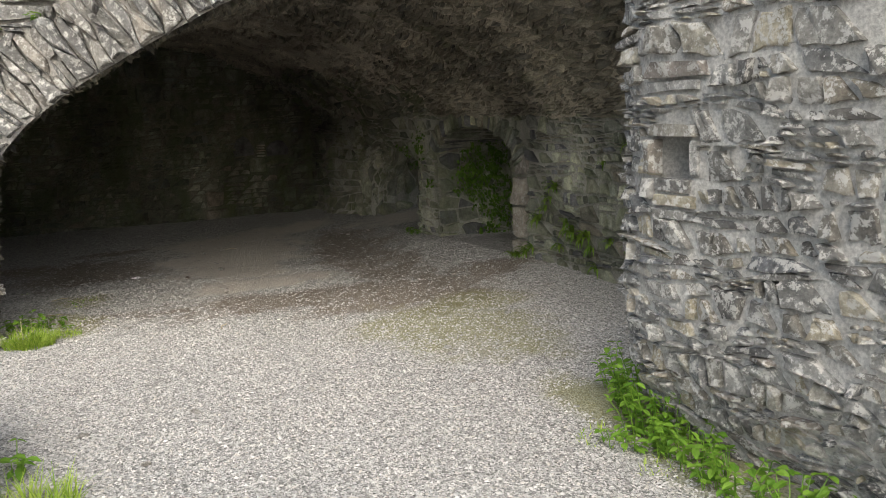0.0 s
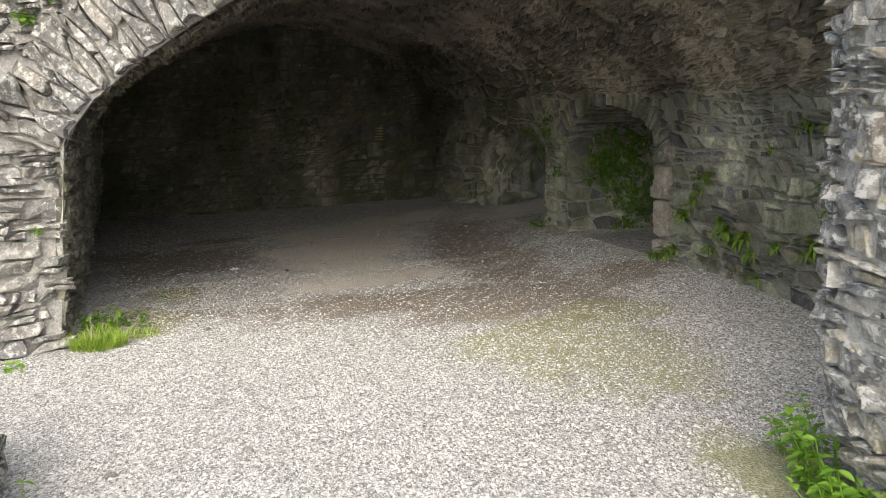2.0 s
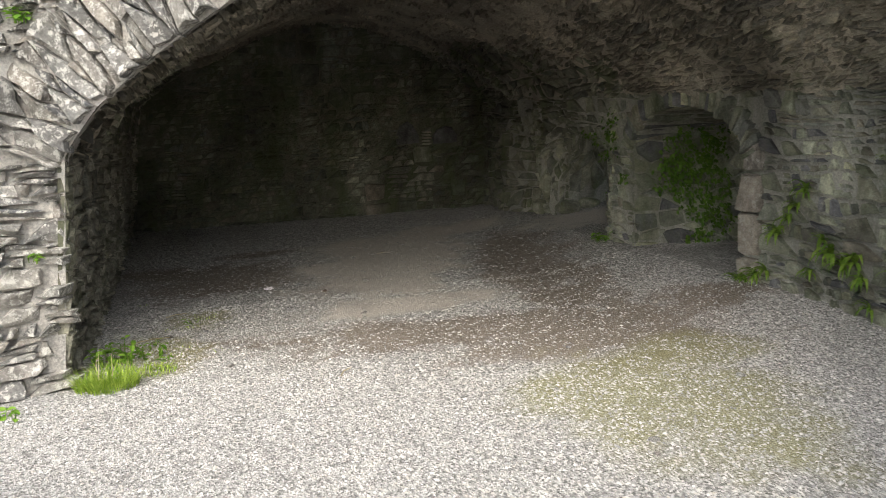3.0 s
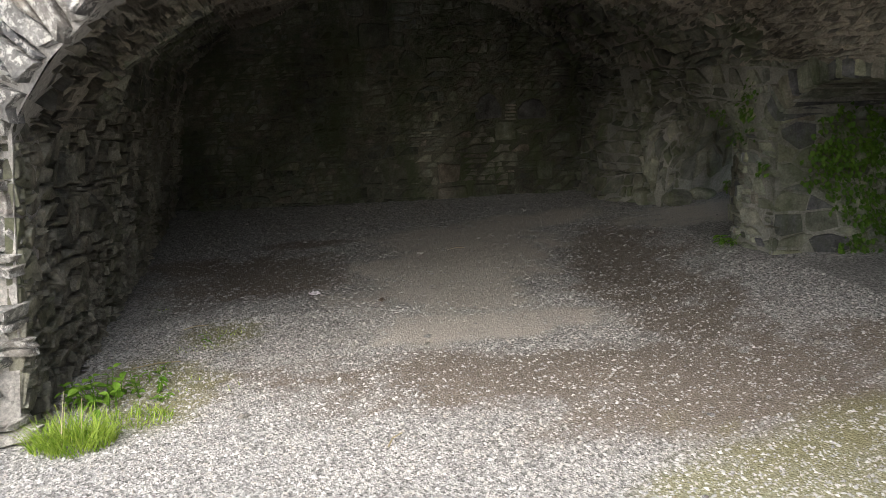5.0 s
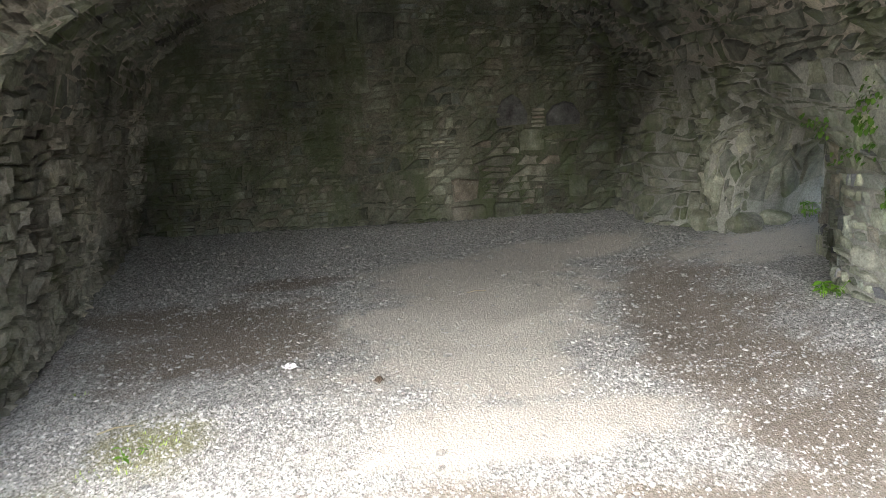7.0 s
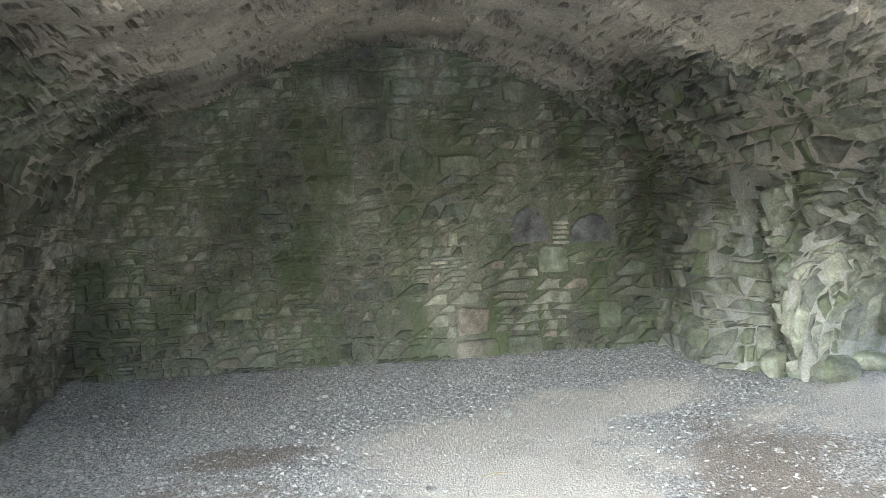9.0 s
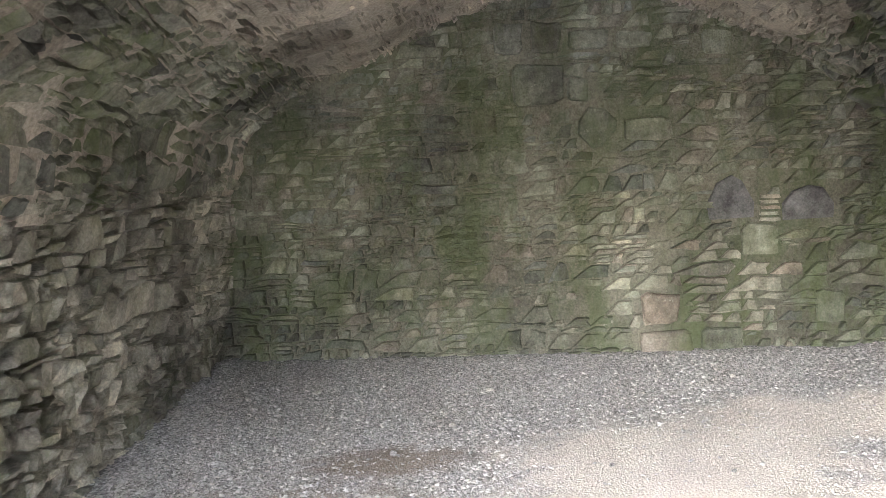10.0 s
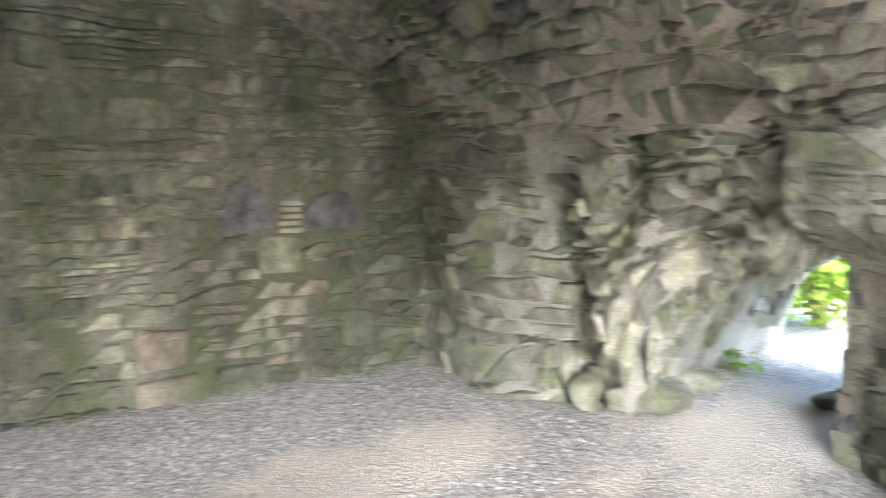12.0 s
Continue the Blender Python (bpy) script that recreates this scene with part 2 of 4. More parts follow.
def stone_pair(name, tones, lichen=(0.62, 0.72), lichen_col=(0.55, 0.54, 0.5), moss=None, moss_col=(0.07, 0.11, 0.03), grain=1.0):
    """The same stone twice: varied piece by piece, and varied island by island."""
    out = []
    for island in (False, True):
        m, t, b = material(name + ("_joined" if island else ""))
        rnd = t.nodes.new("ShaderNodeNewGeometry").outputs["Random Per Island"] if island else t.nodes.new("ShaderNodeObjectInfo").outputs["Random"]
        base = ramp(t, rnd, [(k / max(1, len(tones) - 1), c) for k, c in enumerate(tones)])
        mott = ramp(t, tex(t, 9 * grain, 8, 0.7), [(0.3, (0.4,)), (0.7, (1.5,))])
        col = mix(t, 0.9, base, mott, "MULTIPLY")
        fine = tex(t, 70 * grain, 5, 0.7, 3.0)
        col = mix(t, 0.55, col, ramp(t, fine, [(0.35, (0.55,)), (0.65, (1.4,))]), "MULTIPLY")
        col = mix(t, 0.8, col, ramp(t, tex(t, 1.9, 6, 0.65, 13.0, 0.5), [(0.34, (0.5,)), (0.66, (1.4,))]), "MULTIPLY")
        spots = tex(t, 22 * grain, 6, 0.75, 7.0)
        col = mix(t, ramp(t, spots, [(lichen[0], (0.0,)), (lichen[1], (0.85,))]), col, lichen_col)
        if moss:
            col = mix(t, 0.85, col, ramp(t, tex(t, 0.9, 5, 0.6, 23.0, 0.6), [(0.38, (0.45,)), (0.62, (1.35,))]), "MULTIPLY")
            col = mix(t, ramp(t, tex(t, 2.6, 9, 0.72, 11.0, 0.45), [(moss[0], (0.0,)), (moss[1], (0.6,))]), col, moss_col)
        t.links.new(col, b.inputs["Base Color"])
        b.inputs["Roughness"].default_value = 0.9
        b.inputs["Specular IOR Level"].default_value = 0.2
        relief(t, b, [(tex(t, 16, 8, 0.8, 5.0), 1.0, 0.03), (tex(t, 55, 6, 0.75, 9.0), 0.9, 0.012), (fine, 0.6, 0.005)])
        out.append(m)
    return out


def mortar(name, col_a, col_b, moss=None, moss_col=(0.07, 0.1, 0.03)):
    m, t, b = material(name)
    col = mix(t, tex(t, 5, 8, 0.7), col_a, col_b)
    col = mix(t, 0.6, col, ramp(t, tex(t, 60, 4, 0.7, 2.0), [(0.35, (0.5,)), (0.65, (1.35,))]), "MULTIPLY")
    if moss:
        col = mix(t, 0.85, col, ramp(t, tex(t, 0.9, 5, 0.6, 23.0, 0.6), [(0.38, (0.45,)), (0.62, (1.35,))]), "MULTIPLY")
        col = mix(t, ramp(t, tex(t, 2.6, 9, 0.72, 11.0, 0.45), [(moss[0], (0.0,)), (moss[1], (0.6,))]), col, moss_col)
    t.links.new(col, b.inputs["Base Color"])
    b.inputs["Roughness"].default_value = 0.95
    b.inputs["Specular IOR Level"].default_value = 0.1
    relief(t, b, [(tex(t, 14, 8, 0.8, 5.0), 1.0, 0.04), (tex(t, 60, 5, 0.75), 0.9, 0.012)])
    return m


GREYS = [(0.10, 0.10, 0.10), (0.20, 0.20, 0.195), (0.27, 0.26, 0.24), (0.15, 0.155, 0.165), (0.30, 0.28, 0.24), (0.13, 0.125, 0.12), (0.24, 0.235, 0.225), (0.32, 0.29, 0.22), (0.19, 0.17, 0.16)]
PALE = [(0.31, 0.30, 0.28), (0.21, 0.205, 0.20), (0.39, 0.37, 0.34), (0.27, 0.25, 0.225), (0.17, 0.17, 0.175), (0.36, 0.325, 0.285), (0.25, 0.24, 0.23)]
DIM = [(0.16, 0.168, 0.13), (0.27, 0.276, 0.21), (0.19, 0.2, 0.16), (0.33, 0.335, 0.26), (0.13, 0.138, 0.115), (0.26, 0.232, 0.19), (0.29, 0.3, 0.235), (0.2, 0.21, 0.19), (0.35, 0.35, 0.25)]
BROWN = [(0.27, 0.245, 0.195), (0.38, 0.345, 0.275), (0.21, 0.198, 0.165), (0.34, 0.312, 0.25), (0.45, 0.41, 0.33), (0.18, 0.172, 0.155)]
stone_pier = stone_pair("lichened_grey_stone", [tuple(1.4 * c for c in k) for k in GREYS], (0.50, 0.56), (0.68, 0.67, 0.645))
stone_front = stone_pair("pale_slate", PALE, (0.51, 0.58), (0.68, 0.66, 0.62))
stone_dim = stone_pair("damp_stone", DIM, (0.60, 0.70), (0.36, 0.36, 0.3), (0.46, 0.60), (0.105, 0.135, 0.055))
PALER = [(0.36, 0.35, 0.27), (0.29, 0.29, 0.225), (0.41, 0.395, 0.31), (0.25, 0.25, 0.205), (0.37, 0.315, 0.25), (0.31, 0.315, 0.255)]
SLATE = [(0.155, 0.155, 0.155), (0.18, 0.178, 0.178), (0.15, 0.15, 0.152)]
stone_paler = stone_pair("pale_damp_stone", PALER, (0.58, 0.68), (0.55, 0.55, 0.46), (0.56, 0.68), (0.12, 0.17, 0.06))
stone_slate = stone_pair("dark_slate", SLATE, (0.72, 0.82), (0.3, 0.3, 0.3))
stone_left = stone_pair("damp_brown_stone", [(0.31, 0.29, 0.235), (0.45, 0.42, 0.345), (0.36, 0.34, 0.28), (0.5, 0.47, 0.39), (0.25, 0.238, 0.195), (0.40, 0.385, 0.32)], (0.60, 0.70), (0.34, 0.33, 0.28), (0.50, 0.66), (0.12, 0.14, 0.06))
stone_vault = stone_pair("vault_slate", BROWN, (0.60, 0.72), (0.42, 0.40, 0.34), (0.56, 0.7), (0.10, 0.125, 0.05))
stone_right = stone_pair("side_wall_stone", [tuple(1.4 * c for c in k) for k in DIM] + [(0.22, 0.22, 0.23), (0.16, 0.16, 0.165)], (0.58, 0.67), (0.42, 0.41, 0.36), (0.5, 0.66), (0.085, 0.11, 0.04))
stone_red = stone_pair("red_sandstone", [(0.32, 0.272, 0.235), (0.37, 0.335, 0.29), (0.30, 0.275, 0.25)], (0.52, 0.62), (0.48, 0.46, 0.42))
stone_rock = stone_pair("pale_algae_rock", [(0.32, 0.32, 0.25), (0.24, 0.245, 0.2), (0.38, 0.375, 0.295), (0.17, 0.175, 0.155), (0.34, 0.33, 0.275), (0.27, 0.28, 0.205)], (0.62, 0.72), (0.45, 0.45, 0.37), (0.48, 0.62), (0.13, 0.165, 0.06))
stone_crown = stone_pair("mortared_slate", [(0.46, 0.415, 0.345), (0.40, 0.365, 0.3), (0.52, 0.475, 0.4), (0.34, 0.31, 0.26)], (0.6, 0.72), (0.5, 0.47, 0.4), (0.6, 0.74), (0.14, 0.155, 0.075))
lime_pale = mortar("pale_lime_mortar", (0.68, 0.65, 0.61), (0.42, 0.395, 0.37))
lime_pier = mortar("grey_lime_mortar", (0.80, 0.785, 0.755), (0.52, 0.505, 0.48))
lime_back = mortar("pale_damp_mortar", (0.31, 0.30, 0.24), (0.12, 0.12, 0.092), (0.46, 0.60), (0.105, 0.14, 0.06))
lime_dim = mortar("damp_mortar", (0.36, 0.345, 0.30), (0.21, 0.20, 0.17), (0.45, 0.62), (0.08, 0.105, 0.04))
lime_right = mortar("side_wall_mortar", (0.55, 0.54, 0.49), (0.30, 0.29, 0.25), (0.52, 0.68))
lime_vault = mortar("vault_mortar", (0.56, 0.51, 0.43), (0.36, 0.325, 0.265), (0.6, 0.75))

# ---- the large structure ----
def structure(name, soup, mat, label, category):
    ob = new(name, soup.mesh(name, mat, True))
    ob.matrix_basis = TURNED
    return tagged(ob, label, category, kind="structure")


TOP = 3.4

# left wall: its inner face stands along v
left = Soup()
left.box(-0.75, -0.12, 6.6, V_BACK + 0.5, -0.4, 1.5)
left.grid(lambda x, y: (left_u(-0.4 + 1.9 * y) - 0.02 + 0.03 * n2(6.5 + (V_BACK - 6.4) * x, -0.4 + 1.9 * y, 1.5) + 0.006 * n2(x * 6, y * 2, 9.0), 6.5 + (V_BACK - 6.4) * x, -0.4 + 1.9 * y), 90, 28)
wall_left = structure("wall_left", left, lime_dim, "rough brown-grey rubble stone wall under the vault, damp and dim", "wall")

# back wall
rear = Soup()
rear.box(-0.8, 5.6, V_BACK + 0.02, V_BACK + 0.7, -0.4, 2.8)
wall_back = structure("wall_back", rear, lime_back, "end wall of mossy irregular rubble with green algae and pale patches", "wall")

# right wall with an arched recess and a low side passage
ARCH_A, ARCH_B, ARCH_SPRING, ARCH_TOP = 6.71, 8.3, 0.9, 1.3


def arch_z(v):
    k = (v - (ARCH_A + ARCH_B) / 2) / ((ARCH_B - ARCH_A) / 2)
    return ARCH_SPRING + (ARCH_TOP - ARCH_SPRING) * math.sqrt(max(0, 1 - k * k))


PASS_A, PASS_TOP = 9.72, 1.0


def side_u(v, z):
    """The side wall's face: the rock between recess and passage falls back towards the passage."""
    back = 0.55 * smooth(8.6, 9.85, v) * smooth(1.1, 0.8, z) if v < PASS_A + 0.06 else 0
    return U_RIGHT + back - 0.03 * n2(v, z, 1.4, 3)


right = Soup()
right.box(U_RIGHT + 0.02, 5.8, 3.2, ARCH_A, -0.4, 1.7)
right.grid(lambda x, y: (side_u(ARCH_B + (PASS_A - ARCH_B) * x, -0.4 + 2.1 * y) + 0.012 + 0.008 * n2(x, y, 14), ARCH_B + (PASS_A - ARCH_B) * x, -0.4 + 2.1 * y), 20, 26)
right.grid(lambda x, y: (U_RIGHT + 1.05 * x, ARCH_B + 0.012 * n2(x, y, 9), -0.4 + 2.1 * y), 12, 24)
right.grid(lambda x, y: (5.25 + 0.6 * x, PASS_A + 0.02 * n2(x, y, 9), -0.4 + 1.7 * y), 8, 20, True)
right.box(5.8, 6.5, 3.2, PASS_A, -0.4, 2.4)
for k in range(20):
    a, b = ARCH_A + (ARCH_B - ARCH_A) * k / 20, ARCH_A + (ARCH_B - ARCH_A) * (k + 1) / 20
    right.box(U_RIGHT, 5.8, a, b, arch_z((a + b) / 2) + 0.02, 1.7, 0.12, 0.008)
right.box(U_RIGHT + 0.1, 6.5, 9.45, V_BACK + 0.5, PASS_TOP + 0.2, 1.9)
right.box(5.3, 6.3, 11.15, V_BACK + 0.5, -0.4, 1.5, 0.3)
right.box(U_RIGHT + 0.02, 6.5, 8.3, 9.5, 1.12, 1.9)
# far end of the side wall: it rounds into the passage
BEND = [(4.77, 12.45), (4.77, 11.85), (4.81, 11.5), (4.92, 11.2), (5.15, 11.02), (5.6, 10.95), (6.35, 11.0)]
BU, BV = np.array([p[0] for p in BEND]), np.array([p[1] for p in BEND])
BL = np.concatenate([[0], np.cumsum(np.hypot(np.diff(BU), np.diff(BV)))])


def bend_pos(a, z):
    e = 0.12
    du = float(np.interp(a + e, BL, BU) - np.interp(a - e, BL, BU))
    dv = float(np.interp(a + e, BL, BV) - np.interp(a - e, BL, BV))
    n = Vector((dv, -du, 0)).normalized()
    bulge = 0.07 * n2(a, z, 2.1, 21) + 0.03 * n2(a, z, 5.5, 3) + 0.1 * smooth(0.25, -0.05, z) * smooth(0.4, 0.9, a)
    return Vector((float(np.interp(a, BL, BU)), float(np.interp(a, BL, BV)), z)) + n * bulge, n


right.grid(lambda x, y: tuple(bend_pos(BL[-1] * x, -0.4 + 1.9 * y)[0]), 60, 40)

# the rock that hangs over the passage: its ragged lower edge, along v
HANG = [(9.5, 1.02), (9.7, 1.0), (9.8, 0.98), (9.84, 0.78), (9.95, 0.8), (10.1, 0.78), (10.3, 0.66), (10.45, 0.52), (10.58, 0.25), (10.72, -0.2), (11.1, -0.2)]


def hang_low(v):
    return float(np.interp(v, [p[0] for p in HANG], [p[1] for p in HANG])) + 0.03 * n2(v, 0.0, 6.0, 5)


def hang_pos(v, t):
    """t runs from 0 at the lower edge to 1 at the springing."""
    z0 = hang_low(v)
    u = 5.05 - 0.25 * t + 0.12 * smooth(10.6, 11.1, v) + 0.1 * n2(v, t, 2.6, 31) + 0.06 * n2(v, t, 7.0, 8) - 0.05 * math.sin(3.1 * t)
    return Vector((u, v, z0 + (1.42 - z0) * t))


def hang_surf(v, t):
    p = hang_pos(v, t)
    n = (hang_pos(v + 0.03, t) - hang_pos(v - 0.03, t)).cross(hang_pos(v, t + 0.03) - hang_pos(v, t - 0.03))
    n = n if n.x < 0 else -n
    return p, n.normalized()


right.grid(lambda x, y: tuple(hang_pos(9.5 + 1.6 * x, y)), 44, 30)


def under_pos(v, y):
    """The rock's underside, running back into the passage."""
    return hang_pos(v, 0.0) + Vector((y, 0.12 * y * smooth(10.2, 10.5, v), 0.22 * math.sin(1.7 * y) + 0.08 * y * n2(v, y, 3, 3)))


def under_surf(v, y):
    n = (under_pos(v + 0.03, y) - under_pos(v - 0.03, y)).cross(under_pos(v, y + 0.03) - under_pos(v, y - 0.03)).normalized()
    return under_pos(v, y), n if n.z < 0 else -n


right.grid(lambda x, y: tuple(under_pos(9.5 + 1.6 * x, 1.4 * y)), 60, 20)
wall_right = structure("wall_right", right, lime_right, "rubble side wall with an arched recess and a low passage", "wall")

# vault
VAULT_S = float(PS[-1])


def vault_step(s, v):
    """Behind the mouth's own arch the older vault stands a little higher over the left haunch."""
    return 0.12 * smooth(8.0, 8.25, v + 0.15 * n2(s, v, 2.0)) * smooth(1.6, 0.9, s + 0.3 * n2(s, v, 1.7, 5)) * smooth(0.12, 0.4, s)


def vault_pos(s, v):
    u, z, n = vault_at(s)
    return Vector((u, v, z)) - n * vault_step(s, v), n


vs = Soup()


def vault_sheet(x, y):
    s = VAULT_S * x
    u, z, n = vault_at(s)
    v = front(u) + 0.16 + (V_BACK + 0.15 - front(u) - 0.16) * y
    h = 0.035 * n2(s, v, 1.6, 2) + 0.03 * n2(s, v, 4.0, 8) + 0.02 * n2(s, v, 9.0, 5)
    h -= vault_step(s, v)
    p = Vector((u, v, z)) + n * h
    return tuple(p)


vs.grid(vault_sheet, 150, 220)
for zz, up in ((2.7, False), (TOP, True)):
    vs.grid(lambda x, y: (-0.6 + 6.8 * x, front(-0.6 + 6.8 * x) + 0.2 + (V_BACK + 0.4 - front(-0.6 + 6.8 * x)) * y, zz), 12, 6, not up)
vs.box(5.35, 6.3, 3.1, V_BACK + 0.6, 1.4, 2.9, 0.5)
vs.box(-0.8, -0.5, 6.3, V_BACK + 0.6, 1.4, 2.9, 0.5)

# stones of the vault: thin slates laid in courses along v, joined into the one ceiling
thin = random.Random(33)
polys = coursed(3.6, V_BACK, 0.04, VAULT_S - 0.03, 0.035, 0.085, 2.6, 31, keep=lambda v, s: v > front(vault_at(s)[0]) + 0.12 and thin.random() < (1 - 0.4 * smooth(7.3, 9.0, v + 0.8 * n2(v, s, 1.3, 7)) * smooth(VAULT_S - 0.5, VAULT_S - 1.3, s) * smooth(0.75, 1.25, s)))
ceiling_stones = Soup()
haunch = coursed(7.9, V_BACK, VAULT_S - 1.35, VAULT_S - 0.02, 0.05, 0.15, 1.6, 37, wave=0.5, slant=0.5, keep=lambda v, s: s > VAULT_S - 0.55 - 0.5 * smooth(9.0, 10.5, v) + 0.25 * n2(v, s, 1.6, 2) and v > 8.2 + 0.4 * n2(v, s, 2, 6))
sides = coursed(7.6, V_BACK, 0.03, 0.97, 0.05, 0.14, 1.5, 38, wave=0.5, slant=0.5)
crown, crown_stones, haunch_stones = [], Soup(), Soup()
for p in list(polys):
    v, s = sum(q[0] for q in p) / 6, sum(q[1] for q in p) / 6
    if v > 7.9 + 0.7 * n2(v, s, 1.3, 7) and 0.95 < s + 0.3 * n2(v, s, 1.7, 5) < VAULT_S - 0.9:
        polys.remove(p)
        crown.append(p)
    elif s < 0.95 and v > 7.6:
        polys.remove(p)
    elif s > VAULT_S - 0.55 - 0.5 * smooth(9.0, 10.5, v) + 0.25 * n2(v, s, 1.6, 2) and v > 8.2 + 0.4 * n2(v, s, 2, 6):
        polys.remove(p)
lay(None, polys, lambda a, b: vault_pos(b, a), None, 32, gap=0.006, proud=0.03, rough=1.4, limit=0, soup=ceiling_stones)
lay(None, crown, lambda a, b: vault_pos(b, a), None, 35, gap=0.008, proud=0.016, rough=1.6, limit=0, soup=crown_stones)
lay(None, sides, lambda a, b: vault_pos(b, a), None, 36, gap=0.008, proud=0.03, rough=1.2, limit=0, soup=haunch_stones)
lay(None, haunch, lambda a, b: vault_pos(b, a), None, 34, gap=0.008, proud=0.035, rough=1.2, limit=0, soup=haunch_stones)

ceiling = structure("ceiling", vs, lime_vault, "rough barrel vault of brown slate rubble and mortar", "ceiling")
tagged(part("rubble", ceiling_stones.mesh("rubble", stone_vault[1]), ceiling), kind="stuff")
tagged(part("rubble", crown_stones.mesh("rubble", stone_crown[1]), ceiling, "small slates half sunk in pale brown mortar"), kind="stuff")
tagged(part("rubble", haunch_stones.mesh("rubble", stone_rock[1]), ceiling, "paler green-stained slates of the haunch"), kind="stuff")

# front wall with the mouth of the vault
fs = Soup()


def face_pos(u, z):
    lean = 0.03 * n2(u, z, 2.2, 17)
    return Vector((u, front(u) + lean, z)), Vector((-0.35 if u > 0 else 0.12, -1, 0)).normalized()


def mouth_z(u):
    return vault_z(u) if U_LEFT <= u <= U_RIGHT else -0.4


def face_sheet(x, y):
    z = -0.4 + (TOP + 0.6) * y
    return tuple(face_pos(-3.2 + (3.2 + left_u(z)) * x, z)[0])


fs.grid(face_sheet, 40, 45)


def face_arch(x, y):
    u = U_LEFT + (U_RIGHT - U_LEFT) * x
    z0 = vault_z(u)
    return tuple(face_pos(u, z0 + (TOP + 0.2 - z0) * y)[0])


fs.grid(face_arch, 60, 16)


def soffit(x, y):
    u, z, n = vault_at(VAULT_S * x)
    return (u, front(u) + 0.32 * y, z + 0.012 * n2(u, y, 5))


fs.grid(soffit, 60, 3)


def jamb(x, y):
    z = -0.4 + 1.65 * y
    return (left_u(z) + 0.02 * n2(x, y, 4), front(left_u(z)) + 0.4 * x, z)


fs.grid(jamb, 4, 14)
fs.box(-3.2, -0.06, 6.6, 7.0, -0.4, TOP, 0.4)
wall_front = structure("wall_front", fs, lime_pale, "pale slate rubble front wall around the vault's mouth", "wall")

# rounded pier: the free end of the wall beside the mouth
PATH = [(2.6, -4.0), (2.6, 2.52)] + [(3.25 - 0.65 * math.cos(radians(a)), 2.52 + 0.65 * math.sin(radians(a))) for a in range(10, 91, 10)] + [(5.2, 3.22)]
PL = np.concatenate([[0], np.cumsum([math.dist(a, b) for a, b in zip(PATH, PATH[1:])])])
PX, PY = np.array([p[0] for p in PATH]), np.array([p[1] for p in PATH])
HOLE_S, HOLE_Z = 6.52, 1.27


def pier_pos(s, z):
    x, y = float(np.interp(s, PL, PX)), float(np.interp(s, PL, PY))
    e = 0.15
    dx, dy = float(np.interp(s + e, PL, PX) - np.interp(s - e, PL, PX)), float(np.interp(s + e, PL, PY) - np.interp(s - e, PL, PY))
    n = Vector((-dy, dx, 0)).normalized()
    under = 0.17 * max(0, 1 - z / 0.55) ** 1.6 if z < 0.55 else 0
    off = -under + 0.03 * n2(s, z, 1.5, 9)
    return Vector((x, y, z)) + n * off, n


ps = Soup()


def pier_sheet(x, y):
    s, z = 4.7 + (PL[-1] - 4.7) * x, -0.4 + 3.2 * y
    p, n = pier_pos(s, max(z, 0))
    p.z = z
    h = 0.008 * n2(s, z, 9, 3) - 0.004
    if abs(s - HOLE_S) < 0.10 and abs(z - HOLE_Z) < 0.08:
        h -= 0.34
    return tuple(p + n * h)


ps.grid(pier_sheet, 120, 90, True)
ps.box(3.3, 5.9, 0.7, 3.0, -0.4, 2.78, 0.5)
ps.box(2.86, 3.32, 0.72, 2.4, -0.4, 2.76, 0.2)
pier = structure("wall_pier", ps, lime_pier, "rounded end of a thick rubble wall, grey stones in lichened mortar", "wall")

# low rubble stub beside the way in
st = Soup()
st.box(-1.4, -0.1, 3.5, 4.5, -0.3, 0.27, 0.1, 0.04)
stub = structure("wall_stub", st, lime_pier, "low broken rubble wall end with grass at its foot", "wall")

# ---- ground: one sheet to the horizon ----
m_ground, t, b = material("gravel_ground")
att = t.nodes.new("ShaderNodeVertexColor")
att.layer_name = "soil"
sep = t.nodes.new("ShaderNodeSeparateColor")
t.links.new(att.outputs["Color"], sep.inputs[0])
chips = t.nodes.new("ShaderNodeTexVoronoi")
chips.inputs["Scale"].default_value = 85
co = t.nodes.new("ShaderNodeTexCoord")
t.links.new(co.outputs["Object"], chips.inputs["Vector"])
grey = ramp(t, chips.outputs["Color"], [(0.15, (0.15, 0.147, 0.14)), (0.5, (0.31, 0.302, 0.29)), (0.85, (0.52, 0.505, 0.485))])
soil = mix(t, tex(t, 6, 8, 0.7), (0.145, 0.12, 0.098), (0.265, 0.223, 0.182))
dust = mix(t, tex(t, 9, 8, 0.7, 4.0), (0.60, 0.555, 0.50), (0.49, 0.45, 0.40))
wild = mix(t, tex(t, 30, 6, 0.7, 6.0), (0.16, 0.165, 0.06), (0.34, 0.32, 0.18))
col = mix(t, sep.outputs[0], grey, soil)
col = mix(t, sep.outputs[1], col, dust)
col = mix(t, sep.outputs[2], col, wild)
col = mix(t, 0.6, col, ramp(t, tex(t, 90, 4, 0.7, 2.0), [(0.3, (0.55,)), (0.7, (1.35,))]), "MULTIPLY")
t.links.new(col, b.inputs["Base Color"])
b.inputs["Roughness"].default_value = 0.95
b.inputs["Specular IOR Level"].default_value = 0.15
relief(t, b, [(chips.outputs["Distance"], 0.6, 0.01), (tex(t, 40, 6, 0.7), 0.8, 0.014)])


